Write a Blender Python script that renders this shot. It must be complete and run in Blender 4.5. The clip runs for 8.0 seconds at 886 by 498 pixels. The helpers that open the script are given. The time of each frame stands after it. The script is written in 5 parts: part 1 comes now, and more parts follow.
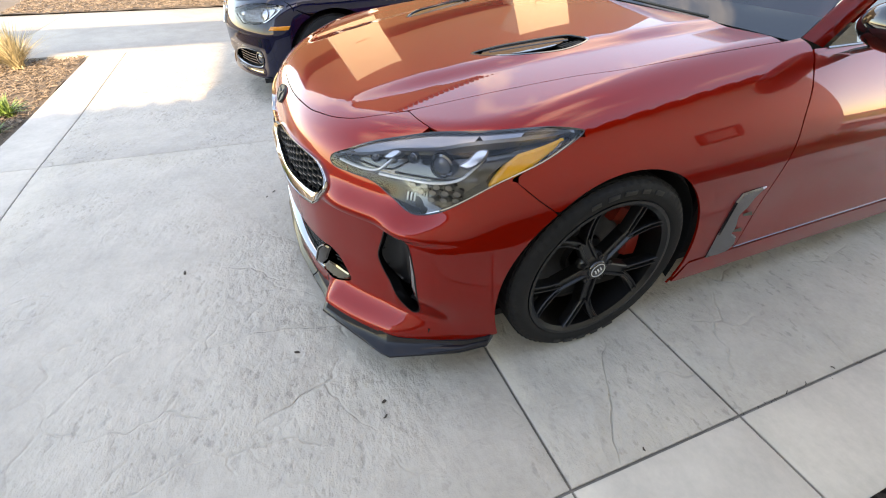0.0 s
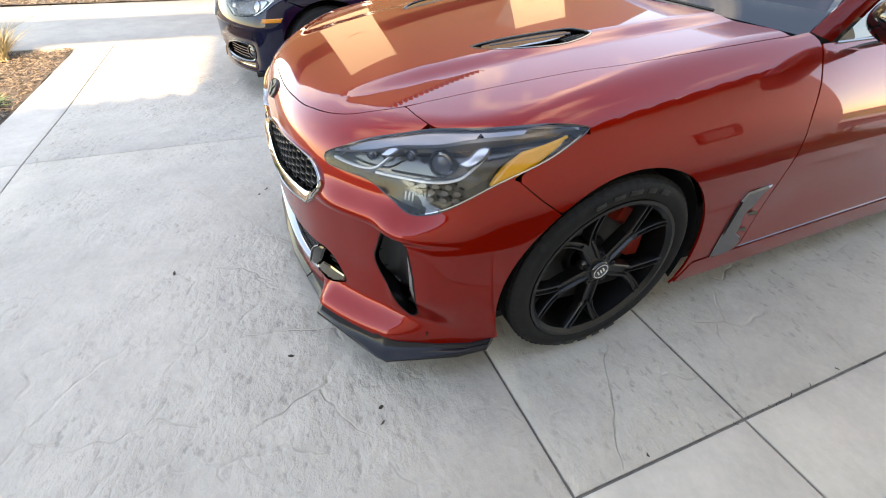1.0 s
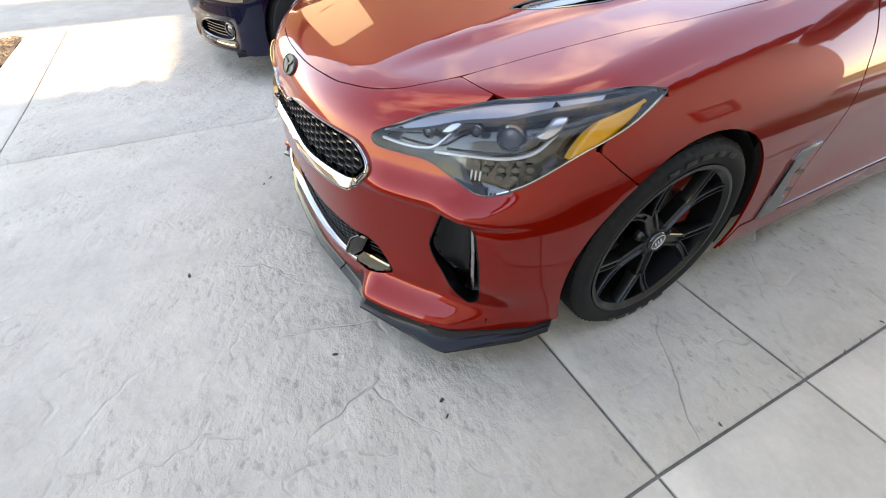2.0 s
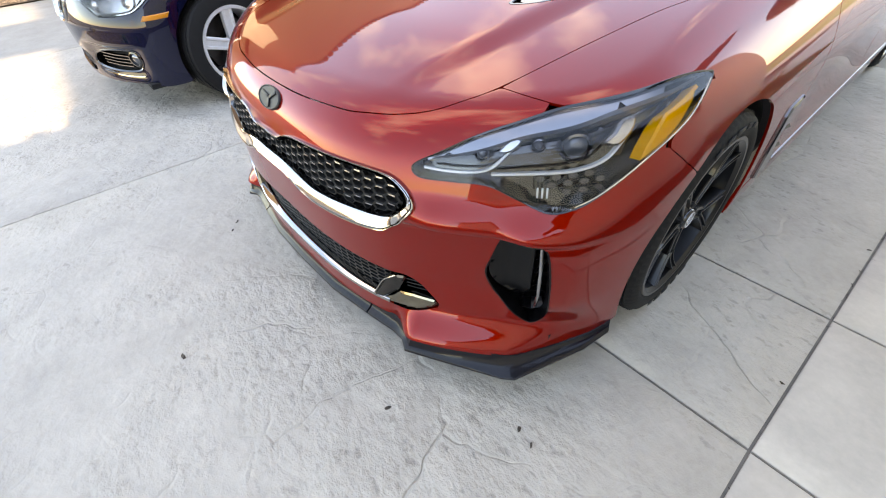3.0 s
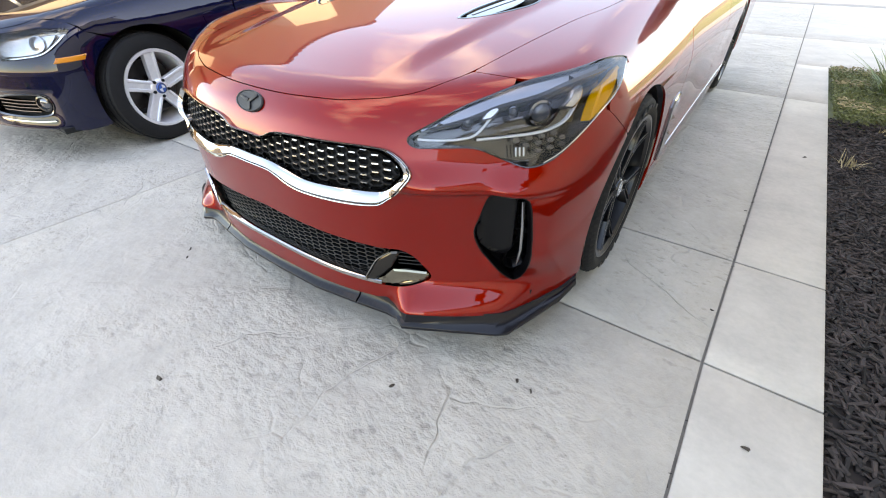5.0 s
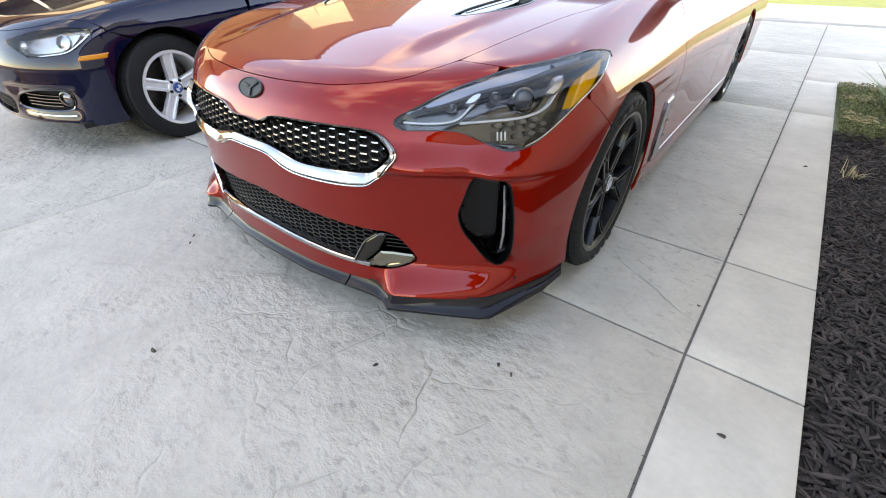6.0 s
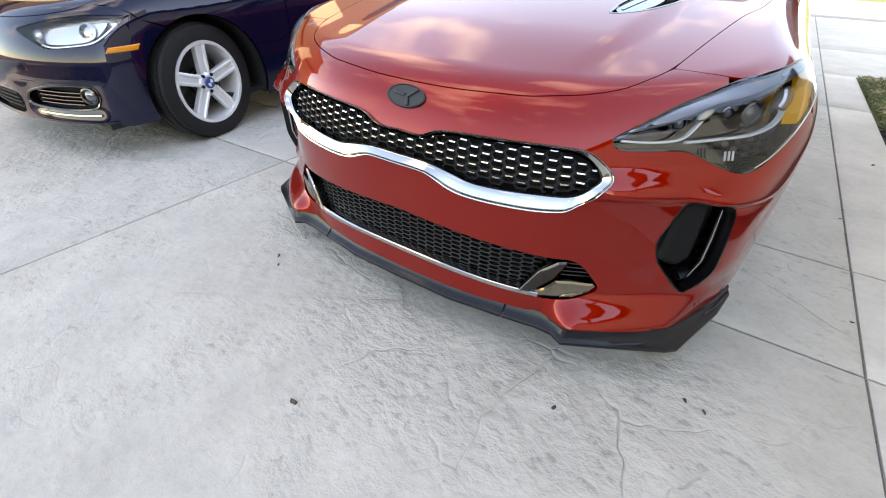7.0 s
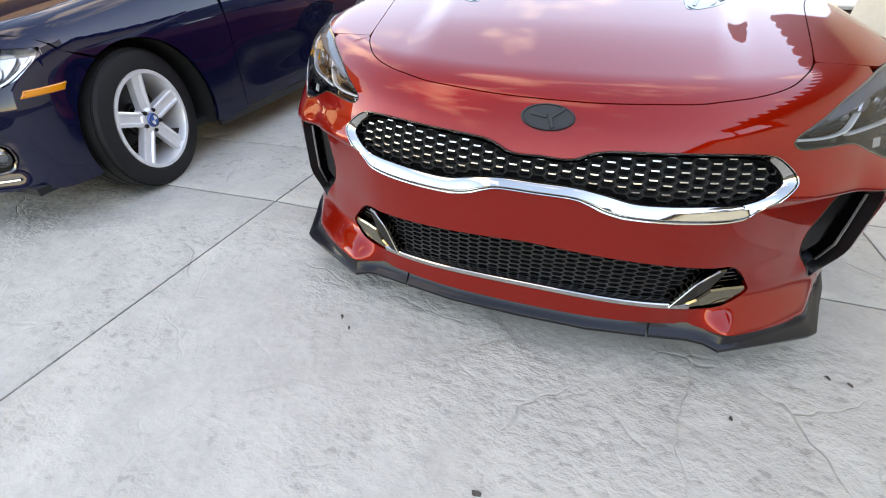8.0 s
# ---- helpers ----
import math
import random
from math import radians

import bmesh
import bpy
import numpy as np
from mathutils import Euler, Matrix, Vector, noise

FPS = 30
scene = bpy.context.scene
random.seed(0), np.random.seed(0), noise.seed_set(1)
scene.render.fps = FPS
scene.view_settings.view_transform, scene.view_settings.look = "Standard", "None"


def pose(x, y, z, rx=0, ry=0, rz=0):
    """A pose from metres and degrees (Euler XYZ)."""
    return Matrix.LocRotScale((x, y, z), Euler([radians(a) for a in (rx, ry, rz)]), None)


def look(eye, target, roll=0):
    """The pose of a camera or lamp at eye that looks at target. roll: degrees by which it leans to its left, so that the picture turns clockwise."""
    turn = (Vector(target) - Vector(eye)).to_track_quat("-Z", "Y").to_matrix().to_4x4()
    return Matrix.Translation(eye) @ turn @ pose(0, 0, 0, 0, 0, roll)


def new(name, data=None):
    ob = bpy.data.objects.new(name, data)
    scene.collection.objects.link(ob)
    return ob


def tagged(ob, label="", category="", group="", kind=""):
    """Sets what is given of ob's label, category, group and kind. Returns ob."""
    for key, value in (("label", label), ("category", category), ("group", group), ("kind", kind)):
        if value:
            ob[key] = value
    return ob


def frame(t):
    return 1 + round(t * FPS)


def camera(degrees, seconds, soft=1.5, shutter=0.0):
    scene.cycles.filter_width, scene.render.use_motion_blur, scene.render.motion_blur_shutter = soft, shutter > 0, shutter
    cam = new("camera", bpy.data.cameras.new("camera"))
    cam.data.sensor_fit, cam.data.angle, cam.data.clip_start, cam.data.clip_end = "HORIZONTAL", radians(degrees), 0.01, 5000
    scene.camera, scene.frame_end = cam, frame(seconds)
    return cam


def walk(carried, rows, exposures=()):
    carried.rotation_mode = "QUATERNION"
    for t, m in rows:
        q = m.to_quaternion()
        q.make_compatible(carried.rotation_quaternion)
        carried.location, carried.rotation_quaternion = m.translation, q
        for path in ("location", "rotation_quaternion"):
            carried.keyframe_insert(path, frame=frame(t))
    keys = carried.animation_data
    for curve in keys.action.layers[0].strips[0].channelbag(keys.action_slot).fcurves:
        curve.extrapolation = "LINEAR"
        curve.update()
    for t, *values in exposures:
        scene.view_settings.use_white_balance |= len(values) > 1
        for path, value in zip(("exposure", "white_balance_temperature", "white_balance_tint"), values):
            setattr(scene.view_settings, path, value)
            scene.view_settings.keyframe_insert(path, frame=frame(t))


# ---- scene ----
cam = camera(93.3, 8.0, 1.1)
PATH = [
    (0, (1.637, -0.001, 1.198), (0.194, 0.616, -0.042), 1.2),
    (0.5, (1.617, 0.01, 1.193), (0.183, 0.64, -0.051), 1.4),
    (1, (1.593, 0.005, 1.184), (0.172, 0.64, -0.072), 1.7),
    (1.5, (1.551, -0.033, 1.164), (0.164, 0.548, -0.154), 1.5),
    (1.7, (1.508, -0.082, 1.142), (0.138, 0.523, -0.183), 0.8),
    (2.8, (1.217, -0.308, 1.151), (0.097, 0.651, -0.201), -0.2),
    (3, (1.157, -0.322, 1.153), (0.033, 0.605, -0.217), -3.4),
    (3.5, (1.026, -0.396, 1.15), (0.039, 0.71, -0.192), -3.2),
    (4, (0.938, -0.56, 1.126), (0.223, 0.769, -0.186), -1.1),
    (4.5, (0.975, -0.618, 1.109), (0.242, 0.721, -0.183), 0.4),
    (4.7, (1.049, -0.617, 1.097), (0.234, 0.708, -0.161), 0.1),
    (5.8, (1.321, -0.623, 1.012), (0.26, 0.644, -0.115), -1.3),
    (6, (1.278, -0.64, 1.017), (0.272, 0.656, -0.127), -0.3),
    (6.5, (1.004, -0.708, 1.02), (0.135, 0.639, -0.176), 1.0),
    (7, (0.698, -0.83, 1.026), (-0.176, 0.519, -0.164), 1.2),
    (7.5, (0.386, -0.862, 1.021), (-0.436, 0.52, -0.168), -0.6),
    (8, (0.06, -0.929, 1.022), (-0.428, 0.604, -0.166), 0.0),
]
walk(cam, [(t, look(eye, target, roll)) for t, eye, target, roll in PATH], [(0.0, 2.96, 11200, 18), (1.5, 3.02, 11200, 18), (3.0, 3.08, 11200, 18), (4.0, 3.19, 11200, 18), (4.7, 3.17, 11200, 18), (6.0, 3.02, 11200, 18), (8.0, 3.08, 11200, 18)])

# ---- world, sun and exposure ----
SUN = Vector((1.75, -0.08, 1.0)).normalized()
world = bpy.data.worlds.new("sky")
scene.world = world
world.use_nodes = True
wn, wl = world.node_tree.nodes, world.node_tree.links
wn.clear()
w_out, w_bg = wn.new("ShaderNodeOutputWorld"), wn.new("ShaderNodeBackground")
w_sky, w_co = wn.new("ShaderNodeTexSky"), wn.new("ShaderNodeTexCoord")
w_sky.sky_type, w_sky.sun_disc, w_sky.dust_density = "NISHITA", False, 0.25
w_sky.ozone_density = 4.0
w_sky.sun_elevation, w_sky.sun_rotation = math.asin(SUN.z), math.atan2(SUN.x, SUN.y)
w_noise, w_ramp, w_mix = wn.new("ShaderNodeTexNoise"), wn.new("ShaderNodeValToRGB"), wn.new("ShaderNodeMix")
w_map = wn.new("ShaderNodeMapping")
w_map.inputs["Scale"].default_value = (2.0, 2.0, 2.8)
w_noise.inputs["Scale"].default_value, w_noise.inputs["Detail"].default_value = 1.7, 9
w_ramp.color_ramp.elements[0].position, w_ramp.color_ramp.elements[1].position = 0.63, 0.82
w_mix.data_type = "RGBA"
w_mix.inputs[7].default_value = (3.9, 4.2, 4.8, 1)
wl.new(w_co.outputs["Generated"], w_map.inputs["Vector"])
wl.new(w_map.outputs[0], w_noise.inputs["Vector"])
# cloud cover weighted away from the sun and overhead, to even the drive's light
w_sep, w_add = wn.new("ShaderNodeSeparateXYZ"), wn.new("ShaderNodeMath")
w_add.operation = "MULTIPLY_ADD"
w_add.inputs[1].default_value = -0.10
w_up = wn.new("ShaderNodeMath")
w_up.operation = "MULTIPLY_ADD"
w_up.inputs[1].default_value = 0.10
wl.new(w_co.outputs["Generated"], w_sep.inputs[0])
wl.new(w_sep.outputs["X"], w_add.inputs[0])
wl.new(w_sep.outputs["Z"], w_up.inputs[0])
wl.new(w_noise.outputs["Fac"], w_up.inputs[2])
wl.new(w_up.outputs[0], w_add.inputs[2])
wl.new(w_add.outputs[0], w_ramp.inputs[0])
wl.new(w_ramp.outputs[0], w_mix.inputs[0])
wl.new(w_sky.outputs[0], w_mix.inputs[6])
wl.new(w_mix.outputs[2], w_bg.inputs[0])
w_bg.inputs[1].default_value = 0.15
wl.new(w_bg.outputs[0], w_out.inputs[0])
sun_data = bpy.data.lights.new("sun", "SUN")
sun_data.energy, sun_data.angle, sun_data.color = 1.9, radians(0.53), (1.0, 0.93, 0.82)
sun_ob = new("sun", sun_data)
sun_ob.matrix_world = look(SUN * 40, (0, 0, 0))


# ---- materials ----
def mat(name, color, rough=0.5, metal=0.0, coat=0.0, coat_rough=0.03, vary=0.0, scale=20.0, bump=0.0, bump_scale=None, spec=0.5, random_value=0.0):
    m = bpy.data.materials.new(name)
    m.use_nodes = True
    n, l = m.node_tree.nodes, m.node_tree.links
    b = n["Principled BSDF"]
    b.inputs["Base Color"].default_value = (*color, 1)
    b.inputs["Roughness"].default_value, b.inputs["Metallic"].default_value = rough, metal
    b.inputs["Coat Weight"].default_value, b.inputs["Coat Roughness"].default_value = coat, coat_rough
    b.inputs["Specular IOR Level"].default_value = spec
    if vary or bump or random_value:
        co = n.new("ShaderNodeTexCoord")
        fine = n.new("ShaderNodeTexNoise")
        fine.inputs["Scale"].default_value, fine.inputs["Detail"].default_value = scale, 6
        l.new(co.outputs["Object"], fine.inputs["Vector"])
        big = n.new("ShaderNodeTexNoise")
        big.inputs["Scale"].default_value, big.inputs["Detail"].default_value = scale / 7, 4
        l.new(co.outputs["Object"], big.inputs["Vector"])
        add = n.new("ShaderNodeMath")
        add.operation = "ADD"
        l.new(fine.outputs["Fac"], add.inputs[0])
        l.new(big.outputs["Fac"], add.inputs[1])
        ramp = n.new("ShaderNodeMapRange")
        ramp.inputs[1].default_value, ramp.inputs[2].default_value = 0.65, 1.35
        ramp.inputs[3].default_value, ramp.inputs[4].default_value = 1 - vary, 1 + vary
        l.new(add.outputs[0], ramp.inputs[0])
        hsv = n.new("ShaderNodeHueSaturation")
        hsv.inputs["Color"].default_value = (*color, 1)
        if random_value:
            info = n.new("ShaderNodeNewGeometry")
            rr = n.new("ShaderNodeMapRange")
            rr.inputs[3].default_value, rr.inputs[4].default_value = 1 - random_value, 1 + random_value
            l.new(info.outputs["Random Per Island"], rr.inputs[0])
            mul = n.new("ShaderNodeMath")
            mul.operation = "MULTIPLY"
            l.new(ramp.outputs[0], mul.inputs[0])
            l.new(rr.outputs[0], mul.inputs[1])
            l.new(mul.outputs[0], hsv.inputs["Value"])
        else:
            l.new(ramp.outputs[0], hsv.inputs["Value"])
        l.new(hsv.outputs[0], b.inputs["Base Color"])
        if bump:
            bp = n.new("ShaderNodeBump")
            bp.inputs["Strength"].default_value, bp.inputs["Distance"].default_value = 1.0, bump
            bn = fine
            if bump_scale:
                bn = n.new("ShaderNodeTexNoise")
                bn.inputs["Scale"].default_value, bn.inputs["Detail"].default_value = bump_scale, 5
                l.new(co.outputs["Object"], bn.inputs["Vector"])
            l.new(bn.outputs["Fac"], bp.inputs["Height"])
            l.new(bp.outputs[0], b.inputs["Normal"])
    return m


def clear_glass(name, tint=(1, 1, 1), ior=1.5):
    m = bpy.data.materials.new(name)
    m.use_nodes = True
    n, l = m.node_tree.nodes, m.node_tree.links
    n.clear()
    out, mix, tr, gl, fr = (n.new("ShaderNode" + k) for k in ("OutputMaterial", "MixShader", "BsdfTransparent", "BsdfGlossy", "Fresnel"))
    tr.inputs[0].default_value = (*tint, 1)
    gl.inputs["Roughness"].default_value = 0.01
    fr.inputs[0].default_value = ior
    l.new(fr.outputs[0], mix.inputs[0])
    l.new(tr.outputs[0], mix.inputs[1])
    l.new(gl.outputs[0], mix.inputs[2])
    l.new(mix.outputs[0], out.inputs[0])
    return m


RED = mat("red_car_paint", (0.235, 0.0050, 0.0008), 0.30, 0.45, 1.0, 0.008, spec=0.0)
RED.node_tree.nodes["Principled BSDF"].inputs["Coat IOR"].default_value = 1.43
NAVY = mat("navy_car_paint", (0.0022, 0.0036, 0.019), 0.3, 0.25, 0.85, 0.01, spec=0.0)
CHROME = mat("chrome", (0.50, 0.488, 0.465), 0.05, 1.0)
GOLD_CHROME = mat("smoked_chrome", (0.25, 0.225, 0.175), 0.06, 1.0)
FIN_CHROME = mat("black_chrome", (0.07, 0.065, 0.06), 0.10, 1.0)
DARK_CHROME = mat("dark_chrome", (0.19, 0.19, 0.20), 0.12, 1.0)
GLOSS_BLACK = mat("gloss_black_plastic", (0.004, 0.004, 0.0045), 0.10, 0.0, 0.8)
PIANO = mat("black_duct_plastic", (0.002, 0.002, 0.0025), 0.28, 0.0, 0.12, spec=0.2)
ORANGE = mat("orange_plastic", (0.55, 0.17, 0.004), 0.25, 0.0, 0.3)
BLACK = mat("black_plastic", (0.006, 0.006, 0.0065), 0.5, vary=0.15, scale=60)
MATT_BLACK = mat("matt_black_lining", (0.003, 0.003, 0.003), 0.9, vary=0.2, scale=40)
RUBBER = mat("tyre_rubber", (0.0065, 0.0065, 0.007), 0.75, vary=0.25, scale=30, bump=0.0006, bump_scale=220, spec=0.3)
GUNMETAL = mat("gunmetal_wheel", (0.0065, 0.0067, 0.0075), 0.32, 0.5, 0.3, 0.08, vary=0.12, scale=50)
SILVER = mat("silver_wheel", (0.70, 0.70, 0.71), 0.32, 0.45, 0.3, 0.1, vary=0.08, scale=40)
STEEL = mat("brake_steel", (0.07, 0.068, 0.066), 0.45, 1.0, vary=0.2, scale=40)
CAP_BLUE = mat("blue_enamel", (0.02, 0.09, 0.30), 0.2, 0.0, 0.6)
CALIPER = mat("red_caliper", (0.20, 0.012, 0.006), 0.4, 0.0, 0.5)
CARBON = mat("carbon_black", (0.005, 0.005, 0.008), 0.28, 0.0, 0.28, 0.03, spec=0.15)
cw = CARBON.node_tree
c_map, c_chk, c_co = cw.nodes.new("ShaderNodeMapping"), cw.nodes.new("ShaderNodeTexChecker"), cw.nodes.new("ShaderNodeTexCoord")
c_map.inputs["Rotation"].default_value, c_chk.inputs["Scale"].default_value = (0.4, 0.3, 0.78), 240
c_chk.inputs["Color1"].default_value, c_chk.inputs["Color2"].default_value = (0.003, 0.003, 0.005, 1), (0.008, 0.008, 0.012, 1)
cw.links.new(c_co.outputs["Object"], c_map.inputs[0])
cw.links.new(c_map.outputs[0], c_chk.inputs[0])
cw.links.new(c_chk.outputs[0], cw.nodes["Principled BSDF"].inputs["Base Color"])
AMBER = mat("amber_plastic", (0.95, 0.42, 0.004), 0.25, 0.0, 0.3)
LAMP_BODY = mat("lamp_grey", (0.17, 0.175, 0.19), 0.2, 0.9, 0.3)
LAMP_LIGHT = mat("lamp_light_strip", (0.62, 0.64, 0.67), 0.25, 0.1, 0.4)
LAMP_BRIGHT = mat("bright_reflector", (0.52, 0.52, 0.53), 0.2, 0.85, vary=0.1, scale=30)
# pale blue-grey colour stands in for sky reflected in the lens
SHEEN_BEZEL = mat("sky_sheen_bezel", (0.26, 0.275, 0.31), 0.25, 0.6, 0.3)
LED_DARK = mat("dark_lamp_cells", (0.045, 0.045, 0.05), 0.2, 0.3, 0.6)
RAISED_RUBBER = mat("raised_rubber", (0.012, 0.012, 0.0125), 0.65)
LENS = clear_glass("lamp_lens", ior=1.45)
PLAIN_LENS = clear_glass("plain_lamp_lens", ior=1.35)
LENS_SOLID = mat("projector_glass", (0.06, 0.065, 0.075), 0.02, 0.0, 1.0)
TINT = clear_glass("tinted_glass", (0.10, 0.12, 0.12), 1.7)
WINDSHIELD = clear_glass("windshield_glass", (0.14, 0.16, 0.17), 2.1)
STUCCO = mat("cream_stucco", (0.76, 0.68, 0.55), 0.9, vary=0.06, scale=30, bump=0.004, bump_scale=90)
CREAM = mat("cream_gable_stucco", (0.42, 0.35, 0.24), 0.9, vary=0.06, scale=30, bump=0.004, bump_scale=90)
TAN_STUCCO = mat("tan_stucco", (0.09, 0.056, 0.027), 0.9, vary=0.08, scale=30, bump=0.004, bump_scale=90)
TAN_TILE = mat("tan_roof_tile", (0.075, 0.046, 0.023), 0.85, vary=0.2, scale=9)
TILE = mat("roof_tile", (0.04, 0.026, 0.018), 0.85, vary=0.3, scale=14)


# ---- shells: a body as the meeting of a front, a side and a top ----
def smax(a, b, k):
    h = np.clip(0.5 + 0.5 * (a - b) / k, 0, 1)
    return b + (a - b) * h + k * h * (1 - h)


def sstep(a, b, v):
    q = np.clip((v - a) / (b - a), 0, 1)
    return q * q * (3 - 2 * q)


def red_shell(p):
    """Signed depth of points in the red car's body: nose at y 0, tail towards +y."""
    x, y, z = np.abs(p[..., 0]), p[..., 1], p[..., 2]
    rise = np.maximum(z - 0.52, 0)
    front = 0.55 * x ** 2.85 + 1.1 * rise ** 1.74
    scoop = 0.016 * sstep(0.44, 0.62, x) * (1 - sstep(0.70, 0.79, x)) * sstep(0.23, 0.36, z) * (1 - sstep(0.525, 0.550, z))
    flare = 0.078 * sstep(0.45, 0.57, x) * (1 - sstep(0.77, 0.87, x)) * (1 - sstep(0.16, 0.255, z))
    cheek = 0.054 * sstep(0.70, 0.81, x) * (1 - sstep(0.85, 0.93, x)) * sstep(0.22, 0.36, z) * (1 - sstep(0.50, 0.66, z))
    ledge = 0.028 * (1 - sstep(0.560, 0.630, z)) * sstep(0.532, 0.554, z) * sstep(0.45, 0.62, x) * (1 - sstep(0.82, 0.90, x))
    d_front = (front + scoop - flare - ledge - cheek - y) / np.sqrt(1 + (1.57 * x ** 1.85) ** 2 + (1.9 * rise ** 0.74) ** 2)
    ym = np.clip(y, 0, 1.6)
    d_side = x - (0.925 - (2.0 - 0.75 * sstep(0.6, 1.7, y)) * np.maximum(z - 0.6, 0) ** 2 - 0.5 * np.maximum(0.3 - z, 0) ** 2
                  - 0.012 * sstep(1.35, 1.7, y) * (1 - sstep(3.0, 3.4, y)) * np.exp(-((z - 0.42) / 0.12) ** 2))
    bulge = 0.012 * (1 - sstep(-0.05, 0.05, x - 0.36 - 0.13 * y)) * sstep(0.1, 0.5, y)
    top = 0.731 + 0.208 * ym - 0.043 * ym ** 2 - 0.02 * x ** 2 + bulge
    return smax(smax(d_front, d_side, 0.10), z - top, 0.07)


def navy_shell(p):
    x, y, z = np.abs(p[..., 0]), p[..., 1], p[..., 2]
    rise = np.maximum(z - 0.50, 0)
    front = 0.45 * x ** 2.6 + 1.0 * rise ** 1.6
    scoop = 0.02 * sstep(0.25, 0.4, x) * (1 - sstep(0.72, 0.8, x)) * sstep(0.2, 0.3, z) * (1 - sstep(0.40, 0.43, z))
    d_front = (front + scoop - y) / np.sqrt(1 + (1.17 * x ** 1.6) ** 2 + (1.6 * rise ** 0.6) ** 2)
    ym = np.clip(y, 0, 1.6)
    d_side = x - (0.895 - (1.5 - 0.6 * sstep(0.6, 1.7, y)) * np.maximum(z - 0.62, 0) ** 2 - 0.5 * np.maximum(0.3 - z, 0) ** 2
                  - 0.012 * sstep(1.3, 1.6, y) * np.exp(-((z - 0.42) / 0.13) ** 2))
    top = 0.72 + 0.235 * ym - 0.055 * ym ** 2 - 0.03 * x ** 2
    return smax(smax(d_front, d_side, 0.10), z - top, 0.08)


def meet(shell, o, d, lo, hi):
    a, b = np.full(o.shape[:-1], lo, float), np.full(o.shape[:-1], hi, float)
    for _ in range(34):
        m = (a + b) / 2
        inside = shell(o + m[..., None] * d) < 0
        a, b = np.where(inside, m, a), np.where(inside, b, m)
    return o + a[..., None] * d


def slope(shell, p):
    e, g = 0.0015, []
    for k in range(3):
        s = np.zeros(3)
        s[k] = e
        g.append(shell(p + s) - shell(p - s))
    g = np.stack(g, -1)
    return g / np.maximum(np.linalg.norm(g, axis=-1, keepdims=True), 1e-9)


RAD = 0.93    # metres per radian round the nose
SIDE_R = 0.55


def nose_map(shell, uv):
    """u: metres round the nose from the middle, v: height."""
    t = uv[..., 0] / RAD
    o = np.stack([0 * t, 0 * t + 0.95, uv[..., 1]], -1)
    return meet(shell, o, np.stack([np.sin(t), -np.cos(t), 0 * t], -1), 0.0, 1.6)


def top_map(shell, uv):
    o = np.stack([uv[..., 0], uv[..., 1], 0 * uv[..., 0] + 0.4], -1)
    return meet(shell, o, np.broadcast_to((0.0, 0.0, 1.0), o.shape), 0.0, 1.0)


def side_map(shell, uv):
    t = uv[..., 1] / SIDE_R
    o = np.stack([0 * t + 0.35, uv[..., 0], 0 * t + 0.4], -1)
    return meet(shell, o, np.stack([np.sin(t), 0 * t, np.cos(t)], -1), 0.0, 1.5)


def to_nose(p):
    return np.stack([RAD * np.arctan2(p[..., 0], 0.95 - p[..., 1]), p[..., 2]], -1)


def to_side(p):
    return np.stack([p[..., 1], SIDE_R * np.arctan2(p[..., 0] - 0.35, p[..., 2] - 0.4)], -1)


def nose(pts):
    """Control points in degrees round the nose and height, to nose metres."""
    return np.array([(RAD * radians(a), z) for a, z in pts])


def spline(pts, n=8, closed=True):
    """A smooth line through control points."""
    p = np.asarray(pts, float)
    out, c = [], len(p)
    for i in range(c if closed else c - 1):
        if closed:
            a, b, d, e = p[i - 1], p[i], p[(i + 1) % c], p[(i + 2) % c]
        else:
            a, b, d, e = p[max(i - 1, 0)], p[i], p[i + 1], p[min(i + 2, c - 1)]
        for k in range(n):
            t = k / n
            out.append(0.5 * (2 * b + (d - a) * t + (2 * a - 5 * b + 4 * d - e) * t * t + (3 * b - a - 3 * d + e) * t ** 3))
    if not closed:
        out.append(p[-1])
    return np.array(out)


def mirror_half(pts):
    """A closed outline from its half with u >= 0, whose ends lie on the middle line."""
    p = np.asarray(pts)
    return np.concatenate([p, (p * (-1, 1))[::-1][1:-1]])


def shrink(poly, d):
    """A closed outline moved d inwards."""
    t = np.roll(poly, -1, 0) - np.roll(poly, 1, 0)
    t /= np.maximum(np.linalg.norm(t, axis=1, keepdims=True), 1e-9)
    n = np.stack([-t[:, 1], t[:, 0]], 1)
    x, y = poly[:, 0], poly[:, 1]
    turn = np.sum(x * np.roll(y, -1) - y * np.roll(x, -1))
    return poly + n * d * (1 if turn > 0 else -1)


def dense(poly, n=6):
    """A closed outline with n points along each straight side."""
    p = np.asarray(poly, float)
    return np.concatenate([a + (b - a) * (np.arange(n) / n)[:, None] for a, b in zip(p, np.roll(p, -1, 0))])


def inside(poly, q):
    x, y = q[:, 0], q[:, 1]
    hit = np.zeros(len(q), bool)
    for (ax, ay), (bx, by) in zip(poly, np.roll(poly, -1, 0)):
        if ay != by:
            hit ^= ((ay > y) != (by > y)) & (x < (bx - ax) * (y - ay) / (by - ay) + ax)
    return hit


def nearest(poly, q):
    best, place = np.full(len(q), 1e9), q.copy()
    for a, b in zip(poly, np.roll(poly, -1, 0)):
        ab = b - a
        t = np.clip(((q - a) @ ab) / max(ab @ ab, 1e-12), 0, 1)
        c = a + t[:, None] * ab
        d = np.hypot(*(q - c).T)
        near = d < best
        best[near], place[near] = d[near], c[near]
    return best, place


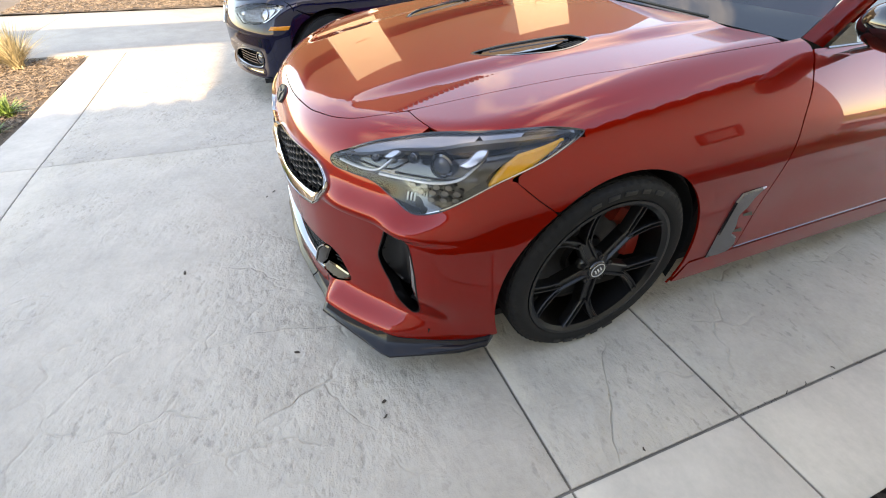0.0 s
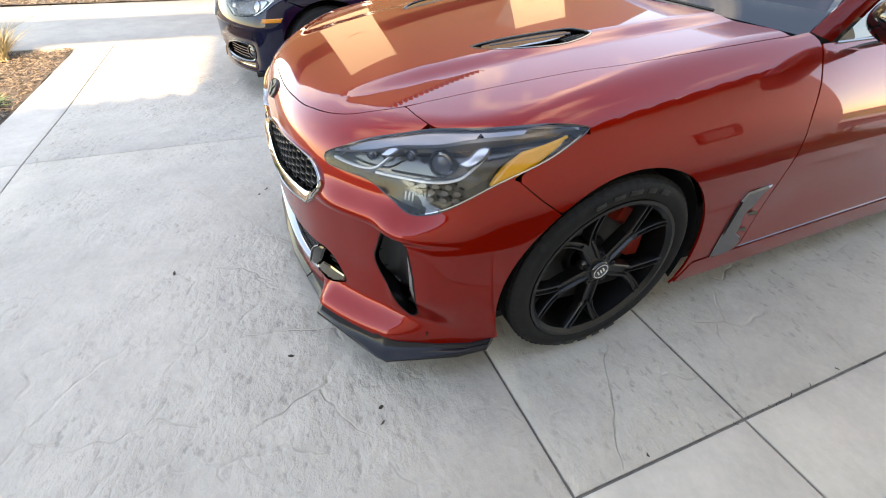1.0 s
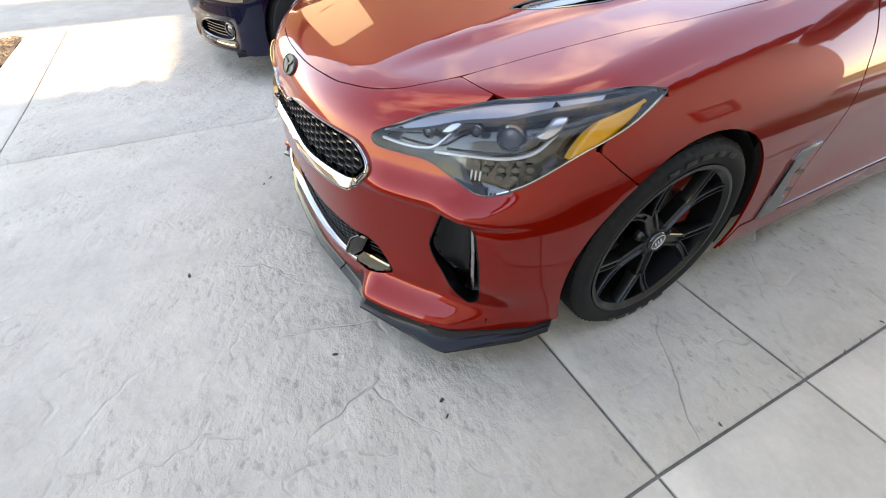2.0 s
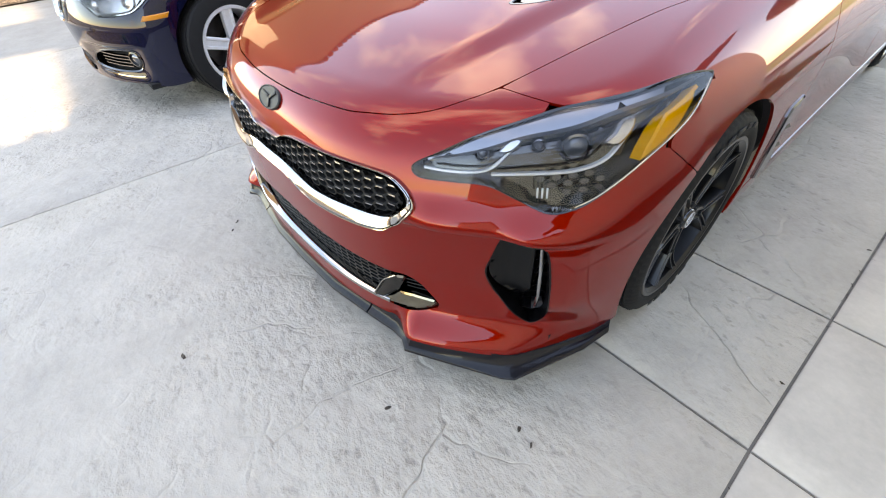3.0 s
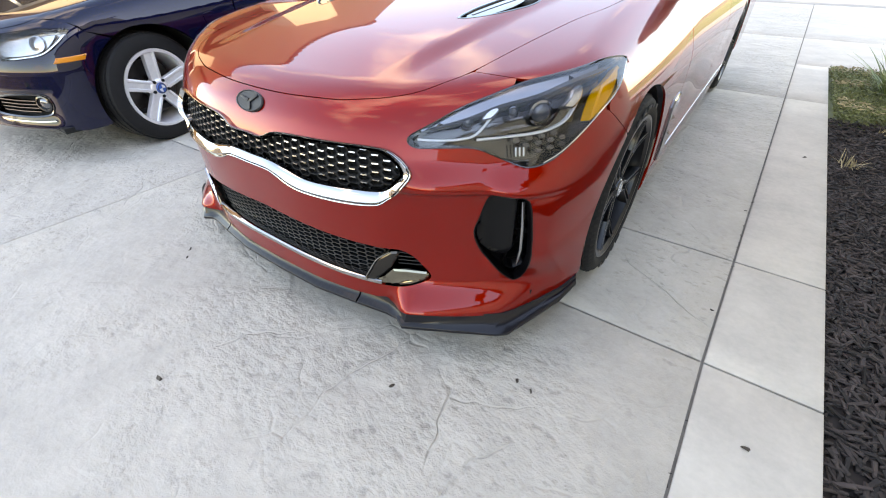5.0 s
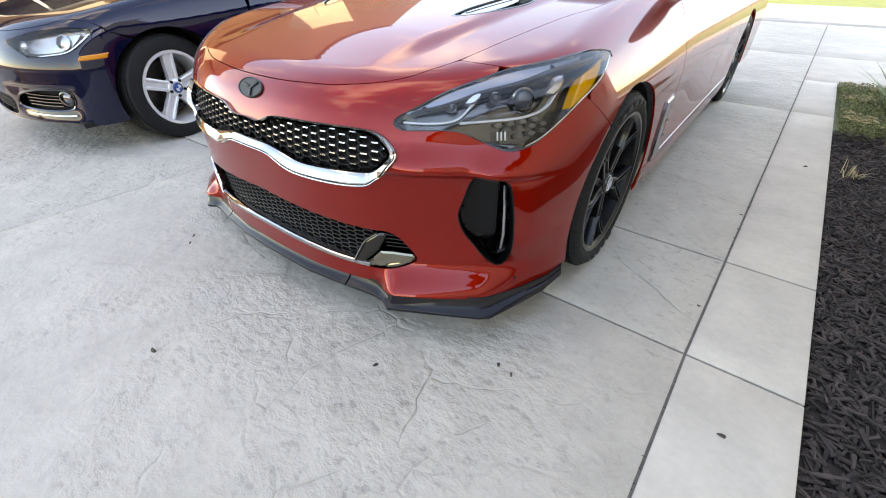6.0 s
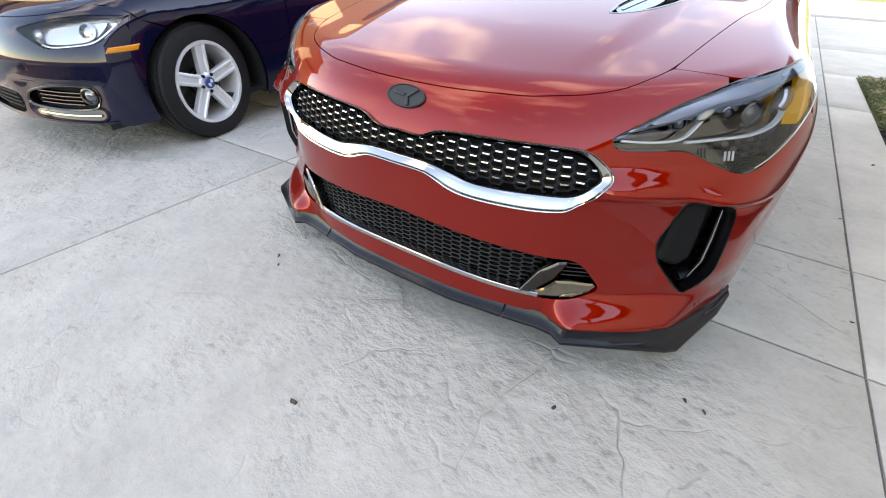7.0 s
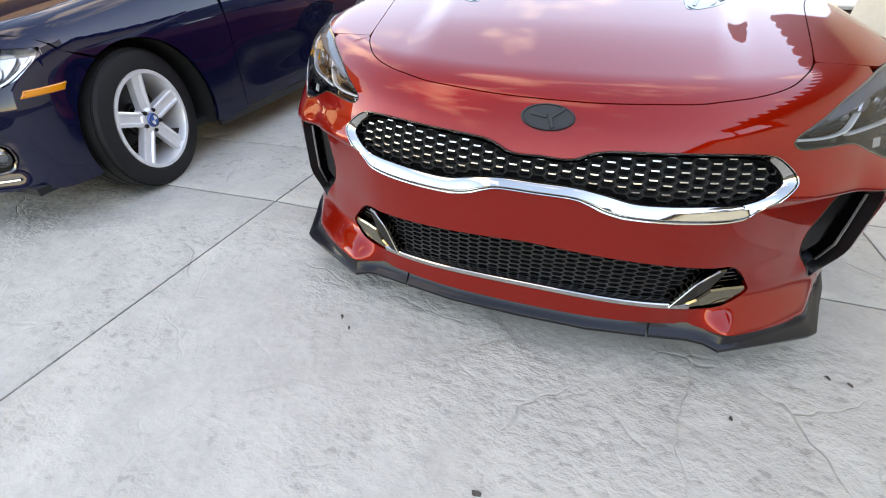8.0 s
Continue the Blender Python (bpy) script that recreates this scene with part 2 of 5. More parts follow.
def sheet(keep, cuts, cell):
    """A flat mesh of cells, cut along outlines: kept inside the first, out of the others."""
    lo, hi = keep.min(0) - cell, keep.max(0) + cell
    nu, nv = (np.ceil((hi - lo) / cell)).astype(int) + 1
    gu, gv = np.meshgrid(lo[0] + cell * np.arange(nu), lo[1] + cell * np.arange(nv), indexing="ij")
    q = np.stack([gu.ravel(), gv.ravel()], 1)
    ok = inside(keep, q)
    for c in cuts:
        ok &= ~inside(c, q)
    best, place = nearest(keep, q)
    for c in cuts:
        d, pl = nearest(c, q)
        m = d < best
        best[m], place[m] = d[m], pl[m]
    snap = best < 0.55 * cell
    q[snap] = place[snap]
    faces, middle = [], []
    idx = np.arange(nu * nv).reshape(nu, nv)
    for i in range(nu - 1):
        for j in range(nv - 1):
            f = [idx[i, j], idx[i + 1, j], idx[i + 1, j + 1], idx[i, j + 1]]
            g = [k for k in f if ok[k] or snap[k]]
            if len(g) >= 3:
                faces.append(g)
                middle.append(q[g].mean(0))
    middle = np.array(middle)
    good = inside(keep, middle)
    for c in cuts:
        good &= ~inside(c, middle)
    faces = [f for f, g in zip(faces, good) if g]
    used = sorted({k for f in faces for k in f})
    pos = {k: i for i, k in enumerate(used)}
    return q[used], [[pos[k] for k in f] for f in faces]


def empty(name, label, category, m=None, group="", kind=""):
    ob = new(name)
    ob.empty_display_size = 0.1
    if m is not None:
        ob.matrix_world = m
    return tagged(ob, label, category, group, kind)


def mesh_part(name, verts, faces, material, parent=None, label="", smooth=True, normals=None):
    me = bpy.data.meshes.new(name)
    me.from_pydata([tuple(map(float, v)) for v in verts], [], [list(map(int, f)) for f in faces])
    me.materials.append(material)
    me.validate()
    if smooth:
        me.polygons.foreach_set("use_smooth", [True] * len(me.polygons))
    if normals is not None and len(normals) == len(me.vertices):
        me.normals_split_custom_set_from_vertices([tuple(map(float, v)) for v in normals])
    ob = new(name, me)
    if parent is not None:
        ob.parent = parent
    if label:
        ob["label"] = label
    return ob


def part(name, bm, material, parent=None, label="", smooth=True):
    me = bpy.data.meshes.new(name)
    bmesh.ops.recalc_face_normals(bm, faces=bm.faces)
    bm.to_mesh(me)
    bm.free()
    me.materials.append(material)
    if smooth:
        me.polygons.foreach_set("use_smooth", [True] * len(me.polygons))
        me.set_sharp_from_angle(angle=radians(38))
    ob = new(name, me)
    if parent is not None:
        ob.parent = parent
    if label:
        ob["label"] = label
    return ob


def panel(name, shell, mapping, keep, cuts, cell, material, parent, label="", rim=0.014, sink=0.0, tip=0.0, sign=1):
    """A body panel on the shell, with turned-in rims along its edges. sign -1: the mirrored one."""
    q, faces = sheet(keep, cuts, cell)
    p = mapping(shell, q)
    n = slope(shell, p)
    p = p - n * sink
    turn = sum(np.dot(np.cross(p[f[1]] - p[f[0]], p[f[2]] - p[f[0]]), n[f[0]]) for f in faces)
    if turn < 0:
        faces = [f[::-1] for f in faces]
    # tip leans the shading normals up, so the face mirrors more sky
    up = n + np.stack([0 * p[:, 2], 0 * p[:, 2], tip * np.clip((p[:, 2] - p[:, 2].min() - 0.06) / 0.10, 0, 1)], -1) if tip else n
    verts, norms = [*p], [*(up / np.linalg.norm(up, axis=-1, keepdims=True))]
    count = {}
    for f in faces:
        for a, b in zip(f, f[1:] + f[:1]):
            count[(a, b)] = 1
    if rim:
        for a, b in list(count):
            if (b, a) not in count:
                side = np.cross(p[b] - p[a], n[a])
                side /= max(np.linalg.norm(side), 1e-9)
                k = len(verts)
                verts += [p[a], p[b], p[b] - n[b] * rim, p[a] - n[a] * rim]
                norms += [side] * 4
                faces.append([k + 1, k, k + 3, k + 2])
    verts, norms = np.array(verts), np.array(norms)
    if sign < 0:
        verts, norms = verts * (-1, 1, 1), norms * (-1, 1, 1)
        faces = [f[::-1] for f in faces]
    return mesh_part(name, verts, faces, material, parent, label, True, norms)


def box_bm(bm, cx, cy, cz, sx, sy, sz, m=None, bevel=0.0):
    r = bmesh.ops.create_cube(bm, size=1.0, matrix=(m or Matrix()) @ Matrix.Translation((cx, cy, cz)) @ Matrix.Diagonal((sx, sy, sz, 1)))
    if bevel:
        es = list({e for v in r["verts"] for e in v.link_edges})
        bmesh.ops.bevel(bm, geom=es, offset=bevel, segments=2, affect="EDGES", profile=0.5)
    return bm


def lathe(profile, n=64, axis="x"):
    """A turned solid: profile of (along, radius) round the x axis."""
    bm = bmesh.new()
    rings = []
    for a, r in profile:
        rings.append([bm.verts.new((a, r * math.cos(2 * math.pi * k / n), r * math.sin(2 * math.pi * k / n))) for k in range(n)])
    for r0, r1 in zip(rings, rings[1:]):
        for k in range(n):
            bm.faces.new((r0[k], r0[(k + 1) % n], r1[(k + 1) % n], r1[k]))
    return bm


# ---- the ground ----
def fall(x):
    """The drive falls a little towards the second car."""
    return -0.028 * min(max(-1.25 - x, 0.0), 1.0) - 0.006 * max(-2.25 - x, 0.0) if x < -1.25 else 0.0


def concrete(name, stamped, tone):
    m = bpy.data.materials.new(name)
    m.use_nodes = True
    n, l = m.node_tree.nodes, m.node_tree.links
    b = n["Principled BSDF"]
    co = n.new("ShaderNodeTexCoord")

    def noise_at(scale, detail=6, rough=0.55, vec=None):
        t = n.new("ShaderNodeTexNoise")
        t.inputs["Scale"].default_value, t.inputs["Detail"].default_value, t.inputs["Roughness"].default_value = scale, detail, rough
        l.new(vec or co.outputs["Object"], t.inputs["Vector"])
        return t

    def maths(op, a, b_, clamp=False):
        t = n.new("ShaderNodeMath")
        t.operation, t.use_clamp = op, clamp
        for i, v in enumerate((a, b_)):
            if isinstance(v, (int, float)):
                t.inputs[i].default_value = v
            else:
                l.new(v, t.inputs[i])
        return t.outputs[0]

    def span(v, a, b_, c, d):
        t = n.new("ShaderNodeMapRange")
        l.new(v, t.inputs[0])
        for i, k in enumerate((a, b_, c, d)):
            t.inputs[i + 1].default_value = k
        return t.outputs[0]

    broad, mid, fine, grain = noise_at(0.9, 5), noise_at(5, 8, 0.6), noise_at(38, 6, 0.65), noise_at(260, 2)
    value = maths("ADD", span(broad.outputs["Fac"], 0.3, 0.7, -0.11, 0.09), span(mid.outputs["Fac"], 0.3, 0.7, -0.11, 0.09))
    value = maths("ADD", value, span(fine.outputs["Fac"], 0.3, 0.7, -0.06, 0.06))
    value = maths("ADD", value, 1.0)
    height = maths("ADD", maths("MULTIPLY", fine.outputs["Fac"], 0.12), maths("MULTIPLY", grain.outputs["Fac"], 0.05))
    if stamped:
        # wandering seams, thin and broken, and fields of small slanting pits
        mp = n.new("ShaderNodeMapping")
        mp.inputs["Rotation"].default_value, mp.inputs["Scale"].default_value = (0, 0, 0.7), (1.0, 1.6, 1.0)
        l.new(co.outputs["Object"], mp.inputs["Vector"])

        warp = n.new("ShaderNodeVectorMath")
        warp.operation = "MULTIPLY_ADD"
        wob = noise_at(1.3, 4, 0.5)
        l.new(wob.outputs["Color"], warp.inputs[0])
        warp.inputs[1].default_value = (0.75, 0.75, 0.0)
        l.new(co.outputs["Object"], warp.inputs[2])
        vor = n.new("ShaderNodeTexVoronoi")
        vor.feature = "DISTANCE_TO_EDGE"
        vor.inputs["Scale"].default_value = 1.5
        l.new(warp.outputs[0], vor.inputs["Vector"])
        gate = span(noise_at(1.9, 3).outputs["Fac"], 0.53, 0.66, 0, 1)
        seam = maths("MULTIPLY", span(vor.outputs["Distance"], 0.0, 0.0055, 1, 0), gate)
        step = maths("MULTIPLY", span(vor.outputs["Distance"], 0.0, 0.09, 0, 1), gate)
        swirl = n.new("ShaderNodeTexVoronoi")
        swirl.feature = "DISTANCE_TO_EDGE"
        swirl.inputs["Scale"].default_value = 3.6
        l.new(warp.outputs[0], swirl.inputs["Vector"])
        veil = span(noise_at(3.1, 3).outputs["Fac"], 0.48, 0.64, 0, 1)
        ridge = maths("MULTIPLY", span(swirl.outputs["Distance"], 0.0, 0.03, 1, 0), veil)
        flake = noise_at(21, 5, 0.6, mp.outputs[0])
        rough_ = noise_at(70, 4, 0.6, mp.outputs[0])
        patch = span(noise_at(1.7, 4, 0.6).outputs["Fac"], 0.44, 0.57, 0.08, 1.3)
        pit = maths("MULTIPLY", span(flake.outputs["Fac"], 0.43, 0.36, 0, 1), patch)
        height = maths("ADD", height, maths("MULTIPLY", maths("MULTIPLY", flake.outputs["Fac"], patch), 0.62))
        height = maths("ADD", height, maths("MULTIPLY", maths("MULTIPLY", rough_.outputs["Fac"], patch), 0.10))
        height = maths("ADD", height, maths("MULTIPLY", mid.outputs["Fac"], 1.0))
        height = maths("SUBTRACT", maths("ADD", height, maths("ADD", maths("MULTIPLY", step, 0.6), maths("MULTIPLY", ridge, -0.22))), maths("MULTIPLY", seam, 0.30))
        # shade of seams and pits also goes into the colour, as relief is weak
        value = maths("SUBTRACT", value, maths("MULTIPLY", seam, 0.05))
        value = maths("SUBTRACT", value, maths("MULTIPLY", pit, 0.20))
    hsv = n.new("ShaderNodeHueSaturation")
    hsv.inputs["Color"].default_value = (*tone, 1)
    l.new(value, hsv.inputs["Value"])
    l.new(hsv.outputs[0], b.inputs["Base Color"])
    b.inputs["Roughness"].default_value = 0.75 if stamped else 0.85
    bp = n.new("ShaderNodeBump")
    bp.inputs["Strength"].default_value, bp.inputs["Distance"].default_value = (1.0, 0.0145) if stamped else (0.5, 0.003)
    l.new(height, bp.inputs["Height"])
    l.new(bp.outputs[0], b.inputs["Normal"])
    return m


STAMPED = concrete("stamped_concrete", True, (0.407, 0.379, 0.332))
SMOOTH = concrete("smooth_concrete", False, (0.481, 0.449, 0.395))
# the same concrete, darkened in colour so full sun does not burn out
SUN_DIMMED = concrete("sun_dimmed_concrete", False, (0.335, 0.313, 0.276))
JOINT = mat("joint_filler", (0.155, 0.145, 0.13), 0.9, vary=0.3, scale=30)
EARTH = mat("bare_earth", (0.10, 0.075, 0.055), 0.95, vary=0.3, scale=5, bump=0.02, bump_scale=12)


def quad_slab(name, corners, material, parent, n=6, thick=0.05, gap=0.0042):
    """A slab with its top on the ground, worn round edges and four given corners (in turn)."""
    c = [Vector((x, y, 0)) for x, y in corners]
    mid = sum(c, Vector()) / 4
    c = [v + Vector(((-gap if v.x > mid.x else gap), (-gap if v.y > mid.y else gap), 0)) for v in c]
    bm = bmesh.new()
    rows = []
    ts = [0, 0.006 / max((c[1] - c[0]).length, 0.1)] + [k / n for k in range(1, n)]
    ts = ts + [1 - ts[1], 1]
    us = [0, 0.006 / max((c[3] - c[0]).length, 0.1)] + [k / n for k in range(1, n)]
    us = us + [1 - us[1], 1]
    for i, u in enumerate(us):
        row = []
        for j, t in enumerate(ts):
            v = (c[0] * (1 - t) + c[1] * t) * (1 - u) + (c[3] * (1 - t) + c[2] * t) * u
            edge = i in (0, len(us) - 1) or j in (0, len(ts) - 1)
            row.append(bm.verts.new((v.x, v.y, fall(v.x) - (0.004 if edge else 0))))
        rows.append(row)
    for a, b in zip(rows, rows[1:]):
        for j in range(len(a) - 1):
            bm.faces.new((a[j], a[j + 1], b[j + 1], b[j]))
    ring = rows[0] + [r[-1] for r in rows[1:]] + rows[-1][-2::-1] + [r[0] for r in rows[-2:0:-1]]
    low = [bm.verts.new((v.co.x, v.co.y, v.co.z - thick)) for v in ring]
    for k in range(len(ring)):
        bm.faces.new((ring[k], ring[(k + 1) % len(ring)], low[(k + 1) % len(low)], low[k]))
    return part(name, bm, material, parent)


def flat_sheet(name, x0, x1, y0, y1, z, material, n=1, label="", category=""):
    bm = bmesh.new()
    vs = [[bm.verts.new((x0 + (x1 - x0) * i / n, y0 + (y1 - y0) * j / n, z)) for j in range(n + 1)] for i in range(n + 1)]
    for i in range(n):
        for j in range(n):
            bm.faces.new((vs[i][j], vs[i + 1][j], vs[i + 1][j + 1], vs[i][j + 1]))
    return tagged(part(name, bm, material), label, category, "", "structure")


flat_sheet("ground", -400, 400, -400, 400, -0.10, EARTH, 1, "bare brown earth under the drive and beds", "ground")
# lines of the joints: x of the long ones at a given y
right_joint = lambda y: 1.328 + 0.025 * (y - 0.3) if y > 0.3 else 1.328
right_edge = lambda y: 1.637 + 0.016 * (y - 0.2)
left_joint = lambda y: -1.28 + 0.05 * (y - 0.1)
drive = empty("driveway", "pale grey stamped concrete driveway with straight joints", "driveway", kind="structure")
bands = [(-1.35, 0.52), (0.52, 1.14), (1.14, 3.72), (3.72, 6.6), (6.6, 10.2)]
for y0, y1 in bands:
    quad_slab("slab", [(left_joint(y0), y0), (right_joint(y0), y0), (right_joint(y1), y1), (left_joint(y1), y1)], STAMPED, drive, 8)
    quad_slab("slab", [(-4.42, y0), (left_joint(y0), y0), (left_joint(y1), y1), (-4.42, y1)], STAMPED, drive, 10)
    if y1 < 5:
        quad_slab("border_slab", [(right_joint(y0), y0), (right_edge(y0), y0), (right_edge(y1), y1), (right_joint(y1), y1)], SMOOTH, drive)
    elif y0 < 5:
        quad_slab("border_slab", [(right_joint(y0), y0), (right_edge(y0), y0), (right_edge(5.05), 5.05), (right_joint(5.05), 5.05)], SMOOTH, drive)
        quad_slab("border_slab", [(right_joint(5.05), 5.05), (3.2, 5.05), (3.2, y1), (right_joint(y1), y1)], SMOOTH, drive)
    else:
        quad_slab("border_slab", [(right_joint(y0), y0), (3.2, y0), (3.2, y1), (right_joint(y1), y1)], SMOOTH, drive)
quad_slab("border_slab", [(1.325, -1.69), (1.61, -1.69), (1.61, -1.35), (1.325, -1.35)], SMOOTH, drive)
quad_slab("border_slab", [(left_joint(-1.69), -1.69), (1.325, -1.69), (1.325, -1.35), (left_joint(-1.35), -1.35)], SMOOTH, drive)
quad_slab("border_slab", [(-4.42, -1.69), (left_joint(-1.69), -1.69), (left_joint(-1.35), -1.35), (-4.42, -1.35)], SMOOTH, drive, 10)
jb = bmesh.new()
jx = [-4.42, -3.4, -2.25, -1.25, 1.3, 1.62]
jv = [[jb.verts.new((x, y, fall(x) - 0.012)) for y in (-1.685, 4.9, 10.2)] for x in jx]
for a, b in zip(jv, jv[1:]):
    for k in range(2):
        jb.faces.new((a[k], b[k], b[k + 1], a[k + 1]))
tagged(part("joint_bed", jb, JOINT), "grey sanded joints between the concrete slabs", "joint", "", "structure")
walkway = empty("walkway", "pale smooth concrete walkway in full sun", "walkway", kind="structure")
for k in range(5):
    quad_slab("slab", [(-7.4, -6 + 3.4 * k), (-4.43, -6 + 3.4 * k), (-4.43, -2.6 + 3.4 * k), (-7.4, -2.6 + 3.4 * k)], SUN_DIMMED, walkway)
street = empty("street_apron", "bright concrete apron in full sun behind the cars", "pavement", kind="structure")
quad_slab("slab", [(-20, 10.21), (20, 10.21), (20, 14.5), (-20, 14.5)], SUN_DIMMED, street, 12)


# ---- the red car ----
red_car = empty("red_sedan", "glossy metallic red fastback sedan with black wheels and chrome grille", "car")
S = red_shell
HL = spline(nose([(32.6, .677), (33.4, .653), (37.5, .653), (42, .652), (45.5, .628), (48.9, .607), (52, .613), (54.8, .634), (61, .70), (68.5, .748), (74.0, .785), (73, .797), (67.3, .806), (60.3, .801), (51.6, .786), (45.3, .763), (40.5, .740), (36.5, .711)]), 5)
GR_OUT = mirror_half(spline(nose([(0, .617), (4.3, .617), (8.5, .640), (18, .648), (27, .650), (30.6, .639), (33.1, .597), (32.0, .563), (28.6, .508), (26.4, .494), (21, .487), (13.5, .487), (10, .497), (7.4, .515), (5.2, .524), (0, .524)]), 4, False))
GR_IN = mirror_half(spline(nose([(0, .607), (4.5, .607), (8.5, .629), (18, .638), (26.6, .639), (29.4, .628), (31.4, .596), (30.4, .572), (28.6, .543), (26.2, .537), (23.6, .535), (17.5, .530), (13.5, .531), (9.6, .545), (5.5, .555), (0, .555)]), 4, False))
LG_OUT = mirror_half(spline(nose([(0, .378), (10, .370), (21, .360), (27, .354), (30.3, .352), (32.4, .332), (33.8, .305), (35.4, .266), (34.4, .248), (31.5, .230), (26.8, .211), (22, .214), (10, .220), (0, .223)]), 4, False))
DUCT = spline(nose([(44.3, .528), (46.2, .540), (48.2, .541), (49.4, .522), (50.1, .45), (50.4, .39), (50.6, .30), (50.1, .256), (48.7, .246), (46.8, .275), (44.6, .323), (43.2, .358), (42.2, .412), (43.0, .466)]), 5)

ARCH = (0.853, 0.308, 0.375)


def arch_line(a0, a1, n=22, x=0.915, r=0.0):
    out = []
    for k in range(n + 1):
        a = radians(a0 + (a1 - a0) * k / n)
        out.append((x, ARCH[0] - (ARCH[2] + r) * math.cos(a), ARCH[1] + (ARCH[2] + r) * math.sin(a)))
    return np.array(out)


# angle at which the bumper's seam meets the arch
arch_front = to_nose(arch_line(-20, 53))
seam_x = spline([(0, .086), (.10, .088), (.19, .096), (.30, .114), (.36, .133), (.43, .163), (.49, .203), (.53, .252), (.572, .345), (.617, .575), (.662, .80), (.705, .95), (.735, 1.2), (.755, 1.47)], 5, False)
corner_seam = spline([(.714, .3678), (.70, .362), (.64, .348), (.578, .343)], 5, False)
ahead = seam_x[seam_x[:, 1] < 0.335]
t_ahead = np.gradient(ahead, axis=0)
t_ahead /= np.linalg.norm(t_ahead, axis=1, keepdims=True)
ahead = (ahead + 0.0028 * np.stack([t_ahead[:, 1], -t_ahead[:, 0]], 1))[::-1]
ahead[-1, 0] = 0.0
nose_top = np.concatenate([nose([(56.5, .785)]), to_nose(top_map(S, corner_seam - (0, .001))), to_nose(top_map(S, ahead))])
lower = nose([(0, .156), (21, .158), (26.4, .156), (28.3, .158), (30, .166), (31.6, .169), (35.5, .168), (40, .165), (45, .160), (48, .152), (52, .145), (56, .148), (61, .172)])
half = np.concatenate([lower[:-1], arch_front, nose([(67, .655), (63.4, .705), (62, .76)]), nose_top])
BUMPER = mirror_half(half)
mirrored = lambda p: p * (-1, 1)
panel("front_bumper", S, nose_map, BUMPER, [HL, mirrored(HL), GR_OUT, LG_OUT, DUCT, mirrored(DUCT)], 0.011, RED, red_car)
rear_x = spline([(.755, 1.47), (.5, 1.43), (.25, 1.40), (0, 1.39)], 5, False)
HOOD = mirror_half(np.concatenate([seam_x, rear_x[1:]]))
VENT = spline([(.327, .640), (.316, .72), (.332, .82), (.366, .955), (.402, .988), (.462, .995), (.482, .90), (.458, .80), (.405, .694)], 5)
panel("hood", S, top_map, shrink(HOOD, 0.0), [VENT, mirrored(VENT)], 0.018, RED, red_car)


def seam3(i0, extra=0.0028):
    """The hood's seam as places on the shell, a gap further out."""
    q = seam_x[seam_x[:, 1] >= i0] + (extra, 0)
    return top_map(S, q)


hl3 = nose_map(S, HL)
tip = int(np.argmax(HL[:, 0]))
lower_edge = [p for p in hl3[:tip + 1] if p[1] > 0.515]
upper_edge = [p for p in hl3[tip:] if p[1] > 0.372]
fender3 = np.array(lower_edge + upper_edge + list(top_map(S, corner_seam + (0, .0018))) + list(seam3(0.36)) +
                   [(.757, 1.552, .929), (.793, 1.564, .909), (.833, 1.545, .863), (.863, 1.535, .814), (.90, 1.508, .735), (.923, 1.502, .573), (.925, 1.49, .45), (.92, 1.475, .262), (.915, 1.25, .262), (.9, 1.20, .17)] +
                   list(arch_line(192, 54, 30)) + list(nose_map(S, nose([(70.4, .612), (67.2, .655), (63.6, .703)]))))
FENDER = to_side(fender3)
for sgn in (1, -1):
    panel("front_fender", S, side_map, FENDER, [], 0.014, RED, red_car, rim=0.008, sign=sgn)
    yz = lambda pts: to_side(np.array([(float(np.interp(z, (.735, .814, .863, .905), (.9, .865, .834, .80))), y, z) for y, z in pts]))
    door = yz([(1.508, .573), (1.495, .45), (1.48, .268), (2.62, .268), (2.66, .6), (2.62, .90), (1.612, .905), (1.572, .908), (1.552, .863), (1.542, .814), (1.514, .735)])
    panel("front_door", S, side_map, door, [], 0.03, RED, red_car, sign=sgn)
    door2 = yz([(2.625, .268), (3.36, .268), (3.40, .42), (3.56, .66), (3.62, .90), (2.626, .90), (2.666, .6)])
    panel("rear_door", S, side_map, door2, [], 0.03, RED, red_car, sign=sgn)
    rear_arch = [(3.735 - .37 * math.cos(radians(a)), .31 + .37 * math.sin(radians(a))) for a in range(10, 191, 10)]
    quarter = yz([(3.364, .268)] + rear_arch[1:] + [(4.6, .24), (4.75, .6), (4.75, .90), (3.626, .90), (3.566, .66), (3.405, .42)])
    panel("quarter_panel", S, side_map, quarter, [], 0.03, RED, red_car, sign=sgn)
    sill = yz([(1.255, .255), (1.235, .20), (1.22, .165), (3.34, .165), (3.36, .255)])
    panel("sill", S, side_map, sill, [], 0.025, RED, red_car, sign=sgn)


